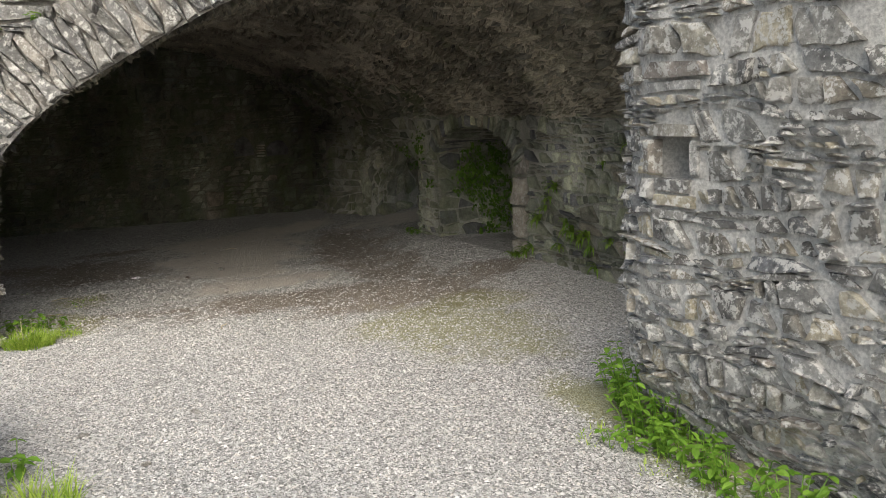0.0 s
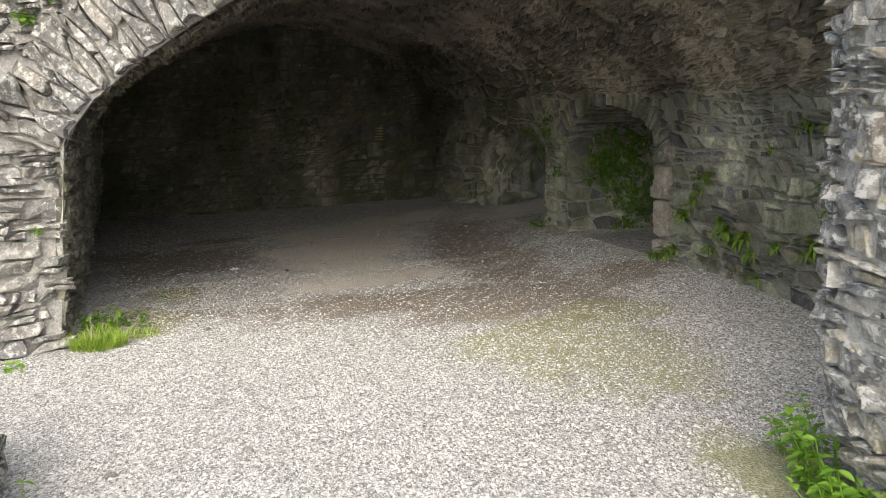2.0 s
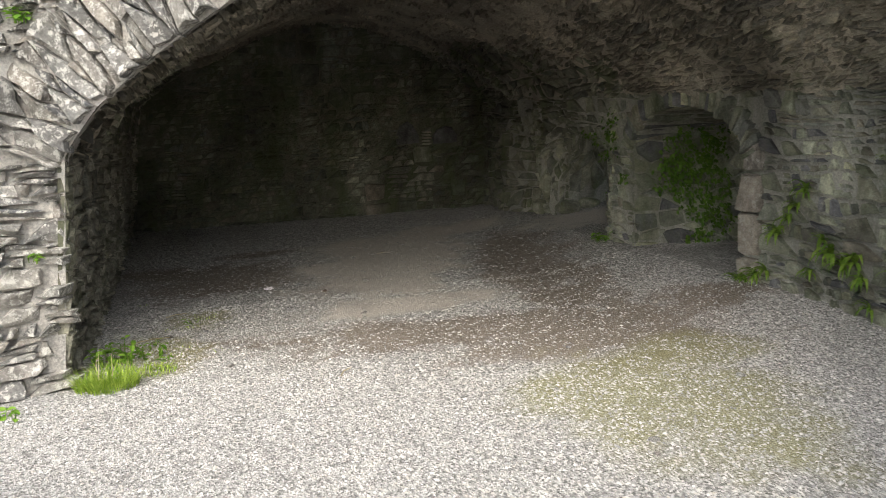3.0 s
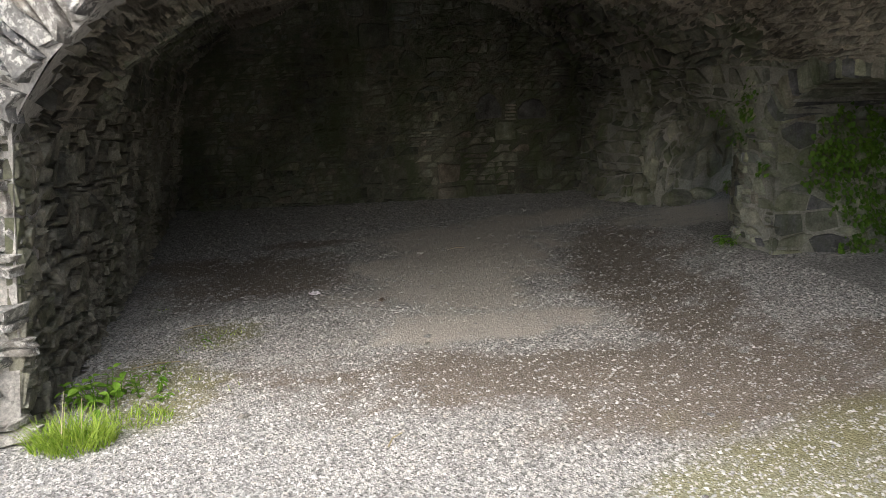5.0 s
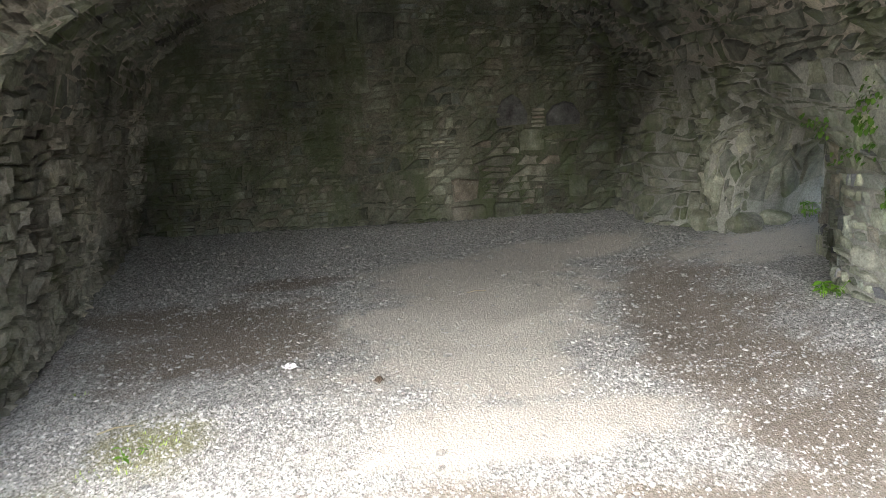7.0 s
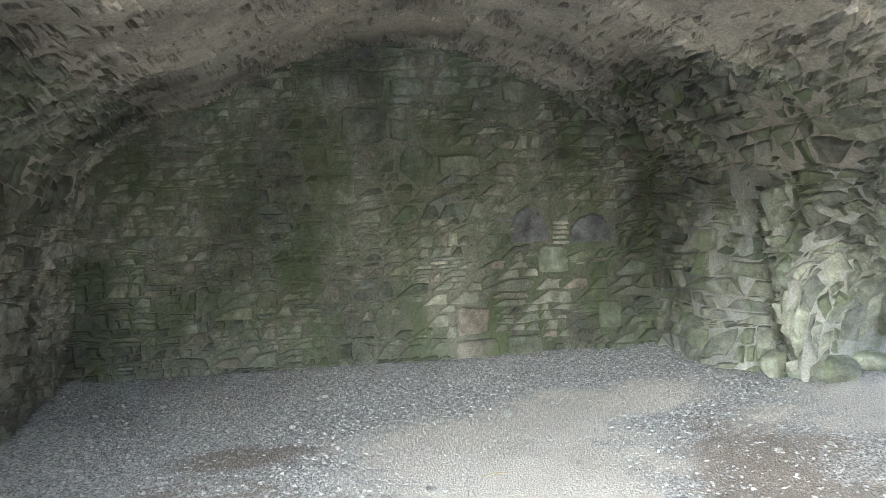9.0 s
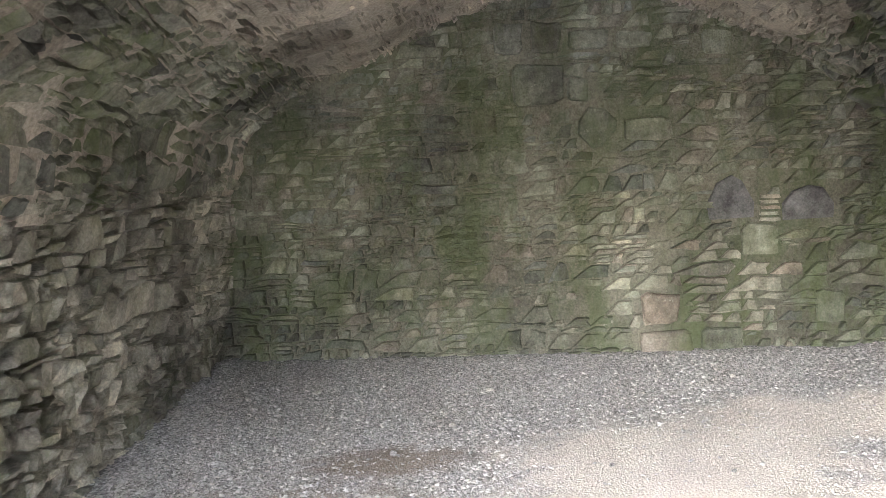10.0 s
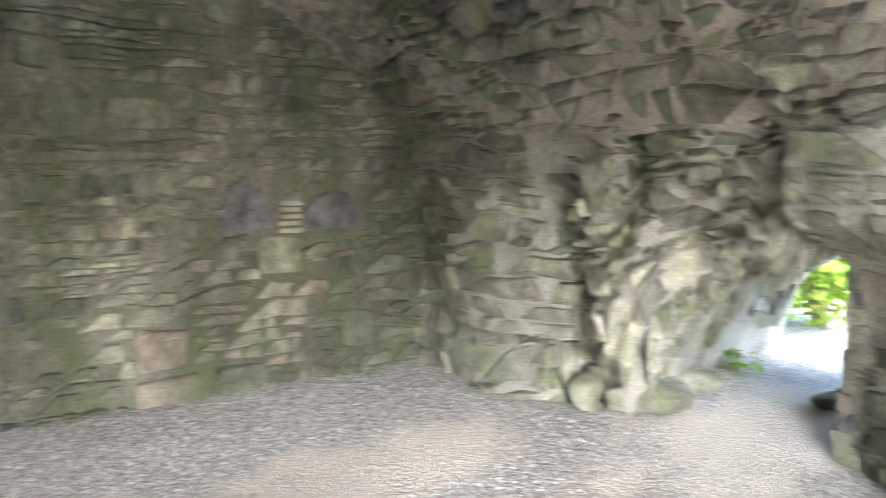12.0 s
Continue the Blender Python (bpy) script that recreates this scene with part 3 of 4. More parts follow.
def blob(u, v, cu, cv, ru, rv, turn=0.0):
    c, s = math.cos(radians(turn)), math.sin(radians(turn))
    du, dv = u - cu, v - cv
    d = math.hypot((du * c + dv * s) / ru, (-du * s + dv * c) / rv)
    d += 0.42 * n2(u, v, 2.3, 1) + 0.35 * n2(u, v, 6.0, 2) + 0.3 * n2(u, v, 15.0, 3)
    return smooth(1.35, 0.6, d)


SOIL = [(2.6, 6.62, 1.75, 0.45, -9), (3.1, 6.15, 1.0, 0.5, -12), (0.95, 9.4, 0.85, 0.8, 0), (3.8, 8.7, 0.5, 1.8, -14), (3.6, 7.3, 0.45, 0.6, 0), (4.3, 6.55, 0.4, 0.3, 0), (1.35, 10.6, 0.45, 0.2, 0)]
DUST = [(2.62, 9.45, 0.72, 1.5, -27), (2.05, 9.35, 0.4, 0.5, 0), (2.35, 8.45, 0.6, 0.55, 0), (2.85, 10.3, 0.85, 0.9, -27), (2.3, 7.6, 0.9, 0.3, 0), (3.7, 11.05, 0.75, 0.4, 0), (5.3, 10.15, 0.9, 0.4, 0)]
WILD = [(3.05, 4.9, 0.6, 0.85, 0), (2.6, 5.2, 0.4, 0.4, 0), (3.5, 5.6, 0.5, 0.35, 0), (0.75, 7.8, 0.28, 0.3, 0), (0.43, 7.0, 0.3, 0.5, 0), (2.75, 2.6, 0.3, 0.9, 0)]


def cover(u, v):
    return [max([k * blob(u, v, *b) for b in rows] or [0]) for rows, k in ((SOIL, 0.85), (DUST, 0.95), (WILD, 0.7))]


gs = Soup()
NU, NV = 190, 320


def ground_fn(x, y):
    u, v = -3.5 + 13 * x, -3 + 18 * y
    return (u, v, ground_z(u, v))


gs.grid(ground_fn, NU, NV)
inner = len(gs.v)
edge = [(-3.5, -3), (9.5, -3), (9.5, 15), (-3.5, 15)]
far = [(-600, -600), (600, -600), (600, 600), (-600, 600)]
for k in range(4):
    a, b2 = edge[k], edge[(k + 1) % 4]
    c, d = far[(k + 1) % 4], far[k]
    gs.add([(*a, ground_z(*a) - 0.03), (*b2, ground_z(*b2) - 0.03), (*c, -0.3), (*d, -0.3)], [(3, 2, 1, 0)])
me = gs.mesh("ground", m_ground, True)
layer = me.color_attributes.new("soil", "FLOAT_COLOR", "POINT")
values = np.zeros((len(gs.v), 4), np.float32)
for k in range(inner):
    u, v, _ = gs.v[k]
    if -1 < u < 7 and 1 < v < 13:
        values[k, :3] = cover(u, v)
layer.data.foreach_set("color", values.ravel())
ground = new("ground", me)
ground.matrix_basis = TURNED
tagged(ground, "pale loose gravel with trodden brown earth patches and moss", "ground", kind="structure")

# ---- plants ----
def leaf_material(name, dark, light, rough=0.55):
    m, t, b = material(name)
    rnd = t.nodes.new("ShaderNodeNewGeometry").outputs["Random Per Island"]
    obj = t.nodes.new("ShaderNodeObjectInfo").outputs["Random"]
    add = t.nodes.new("ShaderNodeMath")
    add.operation = "ADD"
    t.links.new(rnd, add.inputs[0])
    t.links.new(obj, add.inputs[1])
    frac = t.nodes.new("ShaderNodeMath")
    frac.operation = "FRACT"
    t.links.new(add.outputs[0], frac.inputs[0])
    col = mix(t, frac.outputs[0], dark, light)
    col = mix(t, 0.5, col, ramp(t, tex(t, 40, 4, 0.6), [(0.3, (0.6,)), (0.7, (1.3,))]), "MULTIPLY")
    t.links.new(col, b.inputs["Base Color"])
    b.inputs["Roughness"].default_value = rough
    b.inputs["Specular IOR Level"].default_value = 0.3
    tr = t.nodes.new("ShaderNodeBsdfTranslucent")
    t.links.new(col, tr.inputs["Color"])
    ms = t.nodes.new("ShaderNodeMixShader")
    ms.inputs[0].default_value = 0.4
    t.links.new(b.outputs[0], ms.inputs[1])
    t.links.new(tr.outputs[0], ms.inputs[2])
    t.links.new(ms.outputs[0], t.nodes["Material Output"].inputs["Surface"])
    return m


leaf_weed = leaf_material("weed_leaf", (0.09, 0.20, 0.02), (0.22, 0.38, 0.05))
leaf_grass = leaf_material("grass_blade", (0.14, 0.26, 0.02), (0.42, 0.52, 0.10))
leaf_fern = leaf_material("fern_frond", (0.10, 0.20, 0.02), (0.25, 0.37, 0.06))
leaf_ivy = leaf_material("creeper_leaf", (0.06, 0.14, 0.012), (0.15, 0.27, 0.035))
leaf_dry = leaf_material("dry_stalk", (0.36, 0.30, 0.17), (0.5, 0.44, 0.28))


def in_world(u, v, z):
    return TURNED @ Vector((u, v, z))


def strip(length, width, bend, steps=5, fold=0.25, point=1.6):
    """A bent, folded blade or frond from the origin along +y, rising with +z."""
    verts, faces = [], []
    y, z, ang = 0.0, 0.0, radians(70)
    for k in range(steps + 1):
        t = k / steps
        w = width * (math.sin(math.pi * min(1, 0.12 + 0.88 * t) ** (1 / point))) * 0.5 + 0.0005
        verts += [(-w, y, z + fold * w), (0, y, z), (w, y, z + fold * w)]
        y += math.cos(ang) * length / steps
        z += math.sin(ang) * length / steps
        ang -= radians(bend) / steps
    for k in range(steps):
        a = 3 * k
        faces += [(a, a + 1, a + 4, a + 3), (a + 1, a + 2, a + 5, a + 4)]
    return verts, faces


def oval(length, width, droop=0.25):
    """A pointed oval leaf, folded along its rib."""
    pts = [(0.0, 0.0), (0.28, 0.42), (0.6, 0.46), (0.85, 0.22)]
    verts = [(0, 0, 0)] + [(sx * width * w, length * t, width * w * 0.3 - droop * length * t * t) for t, w in pts[1:] for sx in (-1, 1)] + [(0, length, -droop * length)]
    verts += [(0, length * t, -droop * length * t * t) for t, _ in pts[1:]]
    faces = [(0, 8, 1), (0, 2, 8), (1, 8, 9, 3), (8, 2, 4, 9), (3, 9, 10, 5), (9, 4, 6, 10), (5, 10, 7), (10, 6, 7)]
    return verts, faces


def moved(geo, m):
    return [m @ Vector(v) for v in geo[0]], geo[1]


def tube(soup, pts, r):
    for k in range(len(pts) - 1):
        a, b = Vector(pts[k]), Vector(pts[k + 1])
        d = (b - a).normalized()
        x = d.orthogonal().normalized()
        y = d.cross(x)
        ring = [x * math.cos(q) + y * math.sin(q) for q in (0, 2.1, 4.2)]
        soup.add([a + p * r for p in ring] + [b + p * r * 0.8 for p in ring], [(0, 1, 4, 3), (1, 2, 5, 4), (2, 0, 3, 5)])


def grass_tuft(at, radius, height, count, seed, label, dry=4):
    rnd = random.Random(seed)
    s, d = Soup(), Soup()
    for k in range(count + dry):
        r, q = radius * math.sqrt(rnd.random()), rnd.uniform(0, 2 * math.pi)
        u, v = at[0] + r * math.cos(q), at[1] + r * math.sin(q) * 0.8
        base = Vector((u - at[0], v - at[1], ground_z(u, v) - ground_z(*at) - 0.012))
        tall = height * rnd.uniform(0.45, 1.1) * (1.05 - 0.35 * r / radius)
        geo = strip(tall * (1.5 if k >= count else 1), 0.0042 if k < count else 0.0035, rnd.uniform(10, 110), 4)
        m = Matrix.Translation(base) @ Matrix.Rotation(q - math.pi / 2 + rnd.uniform(-2.4, 2.4), 4, "Z")
        (s if k < count else d).add(*moved(geo, m))
    ob = new("grass_tuft", s.mesh("grass_tuft", leaf_grass))
    ob.matrix_basis = pose(*in_world(at[0], at[1], ground_z(*at)), 0, 0, 30)
    tagged(ob, label, "grass", kind="stuff")
    if dry:
        tagged(part("stalk", d.mesh("stalk", leaf_dry), ob, "dry straw-coloured stalks"), kind="stuff")
    return ob


def weed(at, z0, height, spread, stems, seed, label, size=0.06, name="weed", mat=None):
    """A leafy weed: stems with pairs of oval leaves, each leaf a part."""
    rnd = random.Random(seed)
    root = new(name)
    root.matrix_basis = pose(*in_world(*at, z0), 0, 0, 30)
    tagged(root, label, "plant")
    shapes = [mesh_from("leaf", *oval(size * k, size * 0.62 * k), mat or leaf_weed) for k in (0.7, 1.0, 1.3)]
    for _ in range(stems):
        q, r = rnd.uniform(0, 6.28), spread * math.sqrt(rnd.random())
        foot = Vector((r * math.cos(q), r * math.sin(q), -0.02))
        h = height * rnd.uniform(0.5, 1.05)
        lean = Vector((math.cos(q), math.sin(q), 0)) * h * rnd.uniform(0.1, 0.5)
        path = [foot, foot + lean * 0.35 + Vector((0, 0, h * 0.55)), foot + lean + Vector((0, 0, h))]
        one = Soup()
        tube(one, path, 0.003)
        part("stem", one.mesh("stem", mat or leaf_weed), root)
        n = max(2, int(h / 0.05))
        for k in range(n):
            t = (k + 1) / n
            p = path[0].lerp(path[1], min(1, t * 2)) if t < 0.5 else path[1].lerp(path[2], t * 2 - 1)
            for side in (0, 1):
                lf = part("leaf", rnd.choice(shapes), root)
                lf.matrix_basis = Matrix.Translation(p) @ Euler((rnd.uniform(-0.35, 0.5), rnd.uniform(-0.4, 0.4), k * 1.4 + side * 3.14 + rnd.uniform(-0.6, 0.6))).to_matrix().to_4x4()
    return root


FRONDS = [mesh_from("frond", *strip(L, 0.030 * L / 0.2, bend, 6), leaf_fern) for L, bend in ((0.13, 95), (0.17, 120), (0.21, 135), (0.24, 150))]


def fern(at, normal, count, size, seed, label="green strap-leaved fern growing from a wall joint"):
    """A rosette of long strap fronds that spring from a wall and hang over."""
    rnd = random.Random(seed)
    root = new("fern")
    root.matrix_basis = pose(*in_world(*at), 0, 0, 30)
    tagged(root, label, "fern", group="ferns on the side wall")
    ang = math.atan2(normal[1], normal[0]) - math.pi / 2
    for k in range(count):
        fr = part("frond", rnd.choice(FRONDS), root)
        turn = ang + rnd.uniform(-1.25, 1.25)
        fr.matrix_basis = Matrix.Rotation(turn, 4, "Z") @ Matrix.Rotation(rnd.uniform(-0.9, 0.3), 4, "X") @ Matrix.Scale(size * rnd.uniform(0.7, 1.15), 4)
    return root


def wall_leaves(name, spots, put, seed, label, mat, limit=160, size=0.035):
    """A creeper on a wall: many leaves over given patches (a, b, ra, rb, count)."""
    rnd = random.Random(seed)
    root = new(name)
    root.matrix_basis = TURNED
    tagged(root, label, "plant")
    shapes = [mesh_from("leaf", *oval(size * k, size * 0.7 * k), mat) for k in (0.8, 1.1, 1.5)]
    geo = oval(size, size * 0.7)
    joined = Soup()
    made = 0
    for a0, b0, ra, rb, count in spots:
        for _ in range(count):
            q, r = rnd.uniform(0, 6.28), math.sqrt(rnd.random())
            a, b = a0 + ra * r * math.cos(q), b0 + rb * r * math.sin(q)
            if n2(a, b, 7, 3) + n2(a, b, 17, 6) < -0.22:
                continue
            p, n = put(a, b)
            ang = math.atan2(n[1], n[0]) - math.pi / 2
            m = Matrix.Translation(p + n * rnd.uniform(0.02, 0.11)) @ Matrix.Rotation(ang + rnd.uniform(-1, 1), 4, "Z") @ Matrix.Rotation(rnd.uniform(-1.3, -0.2), 4, "X") @ Matrix.Rotation(rnd.uniform(-0.5, 0.5), 4, "Y")
            if made < limit:
                part("leaf", rnd.choice(shapes), root).matrix_basis = m
                made += 1
            else:
                joined.add(*moved(geo, m @ Matrix.Scale(rnd.uniform(0.7, 1.5), 4)))
    if joined.v:
        tagged(part("foliage", joined.mesh("foliage", mat), root), kind="stuff")
    return root


# foot of the mouth's left side
grass_tuft((0.22, 6.36), 0.17, 0.2, 620, 1, "bright green grass tuft at the foot of the front wall")
grass_tuft((0.42, 6.6), 0.17, 0.1, 240, 2, "short green grass on gravel beside the wall", 0)
weed((0.40, 7.02), ground_z(0.4, 7.02), 0.09, 0.13, 12, 7, "low broad-leaved green weed spreading on gravel", 0.04)
weed((0.24, 6.84), ground_z(0.24, 6.84), 0.17, 0.14, 18, 3, "low broad-leaved green weed beside the stone wall", 0.045)
weed((-0.27, 6.0), ground_z(-0.27, 6.0), 0.07, 0.10, 7, 4, "small yellow-green weed at the foot of the wall", 0.04)
grass_tuft((0.08, 3.46), 0.16, 0.24, 220, 5, "bright green grass tuft beside the low stub wall", 2)
weed((0.02, 3.95), ground_z(0.0, 3.95), 0.13, 0.1, 6, 6, "yellow-green leafy weed at a broken wall's foot", 0.05)
# weeds in the gravel by the left wall
for k, (u, v, r, n) in enumerate([(0.75, 7.85, 0.16, 60), (0.62, 7.62, 0.12, 40), (0.45, 7.3, 0.07, 30), (0.35, 7.05, 0.09, 36), (0.55, 6.9, 0.10, 36), (0.30, 8.55, 0.05, 14), (0.62, 7.1, 0.06, 22), (0.85, 6.9, 0.06, 10)]):
    grass_tuft((u, v), r, 0.045, n, 20 + k, "thin low green grass in the gravel", 0)
for k, (u, v) in enumerate([(0.42, 7.3), (0.34, 7.0), (0.5, 6.85), (0.26, 6.95), (0.68, 7.75)]):
    weed((u, v), ground_z(u, v), 0.05, 0.05, 4, 40 + k, "tiny green weed seedlings in the gravel", 0.03)
# weeds along the pier's foot
for k, (u, v, h, sp, n) in enumerate([(2.86, 2.92, 0.34, 0.15, 26), (2.70, 2.66, 0.30, 0.16, 28), (2.60, 2.36, 0.21, 0.15, 26), (2.54, 2.06, 0.17, 0.15, 26), (2.48, 1.76, 0.16, 0.15, 24), (2.97, 3.28, 0.16, 0.08, 9), (2.5, 2.62, 0.12, 0.13, 14), (2.42, 1.5, 0.15, 0.14, 16)]):
    weed((u, v), ground_z(u, v), h, sp, n, 60 + k, "leafy green nettle-like weeds along the rubble wall's foot", 0.044)
grass_tuft((2.45, 2.75), 0.16, 0.08, 70, 70, "thin green grass on gravel by the weeds", 0)
grass_tuft((2.42, 2.35), 0.13, 0.07, 50, 71, "short pale grass on gravel by the weeds", 3)
# ferns of the side wall
for k, (v, z, n, sz) in enumerate([(6.03, 0.72, 11, 1.0), (6.27, 0.40, 11, 1.0), (5.77, 0.34, 13, 1.05), (5.57, 0.32, 12, 1.0), (6.39, 0.12, 10, 0.9), (6.62, 0.0, 16, 0.85), (6.72, -0.02, 12, 0.8), (5.44, 0.05, 9, 0.8), (4.89, 0.35, 11, 1.1), (4.72, 0.38, 11, 1.1), (4.84, 0.72, 10, 1.0), (5.01, 1.16, 8, 0.9), (4.82, 1.14, 9, 0.9), (5.37, 0.98, 5, 0.6), (5.95, 0.18, 8, 0.8), (5.25, 0.30, 7, 0.8), (4.6, 0.9, 10, 1.0), (5.68, 0.28, 12, 0.9), (5.85, 0.42, 10, 0.9), (6.18, 0.52, 9, 0.8), (6.5, 0.05, 14, 0.9), (5.5, 0.22, 9, 0.8), (4.95, 0.3, 10, 0.9), (4.78, 0.62, 9, 0.9), (6.1, 0.62, 8, 0.7)]):
    fern((side_u(v, z) - 0.035, v, z), (-1, 0), n + 9, sz * 0.85, 90 + k)
weed((4.66, 8.76), ground_z(4.66, 8.76), 0.11, 0.07, 9, 120, "small bright green fern-like clump at the rock's foot", 0.05)
wall_leaves("creeper", [(5.30, 0.85, 0.32, 0.30, 560), (5.45, 0.50, 0.33, 0.30, 560), (5.10, 0.66, 0.24, 0.20, 240), (5.56, 0.20, 0.22, 0.24, 300), (5.38, 0.04, 0.12, 0.10, 70), (5.55, 0.95, 0.2, 0.2, 160)], lambda a, b: (Vector((a, ARCH_B - 0.02, b)), Vector((0, -1, 0))), 130, "dense green creeper hanging inside the arched recess", leaf_ivy, 200)
wall_leaves("creeper", [(8.62, 1.15, 0.10, 0.16, 110), (8.55, 0.95, 0.05, 0.14, 40), (9.1, 1.02, 0.12, 0.10, 50), (9.0, 0.82, 0.08, 0.07, 20), (8.3, 0.66, 0.05, 0.06, 30), (8.75, 0.9, 0.06, 0.06, 20)], lambda a, b: (Vector((side_u(a, b) - 0.02, a, b)), Vector((-1, 0, 0))), 131, "small green plants clinging to the damp rock", leaf_ivy, 120, 0.028)
weed((5.85, 10.62), ground_z(5.85, 10.62), 0.14, 0.1, 8, 125, "small bright green fern clump in the passage", 0.05)
# plants on the front wall
for k, (u, z, n) in enumerate([(0.2, 2.05, 10), (0.48, 2.14, 8), (0.03, 1.93, 10), (-0.1, 0.66, 5), (-0.5, 1.5, 5)]):
    p = Vector((u, front(u) - 0.05, z))
    weed((p.x, p.y), z, 0.08, 0.05, n, 140 + k, "small yellow-green plant rooted in a wall joint", 0.04)


# ---- outside the side passage: a sunlit bush ----
def bush(at, w, h, count, seed):
    rnd = random.Random(seed)
    root = new("bush")
    z0 = ground_z(*at)
    root.matrix_basis = pose(*in_world(*at, z0), 0, 0, 30)
    tagged(root, "bright yellow-green leafy bush outside the passage", "bush")
    limbs, crown = Soup(), Soup()
    geo = oval(0.08, 0.05)
    for k in range(26):
        q = rnd.uniform(0, 6.28)
        tip = Vector((w * rnd.uniform(0.3, 1) * math.cos(q), w * rnd.uniform(0.3, 1) * math.sin(q), h * rnd.uniform(0.25, 1.0)))
        tube(limbs, [Vector((0, 0, -0.05)), tip * 0.5 + Vector((0, 0, 0.1 * h)), tip], 0.012)
        for _ in range(count):
            p = tip + Vector([rnd.gauss(0, 0.16) for _ in range(3)])
            if p.z < 0.02:
                p.z = rnd.uniform(0.02, 0.2)
            crown.add(*moved(geo, Matrix.Translation(p) @ Euler([rnd.uniform(-1, 1), rnd.uniform(-1, 1), rnd.uniform(0, 6.28)]).to_matrix().to_4x4() @ Matrix.Scale(rnd.uniform(0.6, 1.4), 4)))
    part("limb", limbs.mesh("limb", leaf_dry), root)
    tagged(part("crown", crown.mesh("crown", leaf_grass), root), kind="stuff")


for k, (u, v) in enumerate([(7.15, 10.98), (8.9, 10.9), (8.6, 12.0)]):
    bush((u, v), 0.42 if k == 0 else 0.75, 0.9 if k == 0 else 1.3, 130 if k == 0 else 60, 200 + k)


# ---- loose gravel: flat chips scattered on the ground ----
m_chip, t, b = material("gravel_chip")
rn = t.nodes.new("ShaderNodeNewGeometry").outputs["Random Per Island"]
col = ramp(t, rn, [(0.0, (0.19, 0.188, 0.185)), (0.2, (0.34, 0.335, 0.325)), (0.5, (0.44, 0.43, 0.415)), (0.72, (0.37, 0.345, 0.31)), (0.9, (0.47, 0.455, 0.44)), (1.0, (0.56, 0.545, 0.525))])
col = mix(t, 0.4, col, ramp(t, tex(t, 120, 3, 0.6), [(0.3, (0.6,)), (0.7, (1.3,))]), "MULTIPLY")
t.links.new(col, b.inputs["Base Color"])
b.inputs["Roughness"].default_value = 0.85
b.inputs["Specular IOR Level"].default_value = 0.25


def sampled(field, u, v):
    """Values of a field kept on the ground's grid, at any place."""
    x, y = (u + 3.5) / 13 * NU, (v + 3) / 18 * NV
    i, j = np.clip(x.astype(int), 0, NU - 1), np.clip(y.astype(int), 0, NV - 1)
    fx, fy = x - i, y - j
    return (field[j, i] * (1 - fx) + field[j, i + 1] * fx) * (1 - fy) + (field[j + 1, i] * (1 - fx) + field[j + 1, i + 1] * fx) * fy


HEIGHT = np.array([p[2] for p in gs.v[:inner]]).reshape(NV + 1, NU + 1)
COVER = [values[:inner, k].reshape(NV + 1, NU + 1) for k in range(3)]
CHIP = np.array([(1, 0, 0.1), (0.35, 0.8, 0), (-0.6, 0.7, 0.1), (-1, -0.1, 0), (-0.3, -0.85, 0.1), (0.6, -0.7, 0), (0.1, 0.05, 0.85)])


def scatter(count, u0, u1, v0, v1, small, large, seed, tall):
    """Angular flat chips, thinner where earth or trodden dust lies."""
    rs = np.random.RandomState(seed)
    u, v = rs.uniform(u0, u1, count), rs.uniform(v0, v1, count)
    inside = (u > 0.05) & (u < 4.72) | (v > 9.9) & (v < 10.9) & (u < 6.6) | (v > ARCH_A) & (v < ARCH_B) & (u < 5.75)
    good = ((v <= 6.2) | inside) & ~((v < 3.4) & (u > 2.62)) & (v < V_BACK)
    so, du, wi = (sampled(f, u, v) for f in COVER)
    good &= rs.rand(count) > np.maximum(np.maximum(0.8 * so, 0.97 * du), 0.3 * wi)
    u, v = u[good], v[good]
    n = len(u)
    size = small + (large - small) * rs.rand(n) ** 2.6
    a, tilt = rs.uniform(0, 6.28, n), rs.uniform(-0.45, 0.45, (n, 2))
    scale = np.stack([size, size * rs.uniform(0.4, 0.9, n), size * rs.uniform(*tall, n)], 1)
    p = CHIP[None] * scale[:, None, :] * rs.uniform(0.7, 1.25, (n, 7, 1))
    ca, sa = np.cos(a)[:, None], np.sin(a)[:, None]
    x, y = p[..., 0] * ca - p[..., 1] * sa, p[..., 0] * sa + p[..., 1] * ca
    z = p[..., 2] + p[..., 0] * tilt[:, :1] + p[..., 1] * tilt[:, 1:] + sampled(HEIGHT, u, v)[:, None]
    verts = np.stack([x + u[:, None], y + v[:, None], z], 2).reshape(-1, 3)
    ring = np.array([(i, (i + 1) % 6, 6) for i in range(6)])
    faces = (ring[None] + 7 * np.arange(n)[:, None, None]).reshape(-1, 3)
    return verts.tolist(), faces.tolist()


g1 = scatter(125000, -0.6, 4.75, 1.2, 8.2, 0.005, 0.0145, 5, (0.4, 0.9))
g2 = scatter(62000, 0.0, 6.6, 8.0, 12.3, 0.006, 0.021, 6, (0.24, 0.5))
sc = Soup()
sc.v, sc.f = g1[0] + g2[0], g1[1] + [tuple(i + len(g1[0]) for i in f) for f in g2[1]]
gravel = new("gravel", sc.mesh("gravel", m_chip))
gravel.matrix_basis = TURNED
tagged(gravel, "loose pale grey slate gravel chips strewn over the ground", "gravel", kind="stuff")


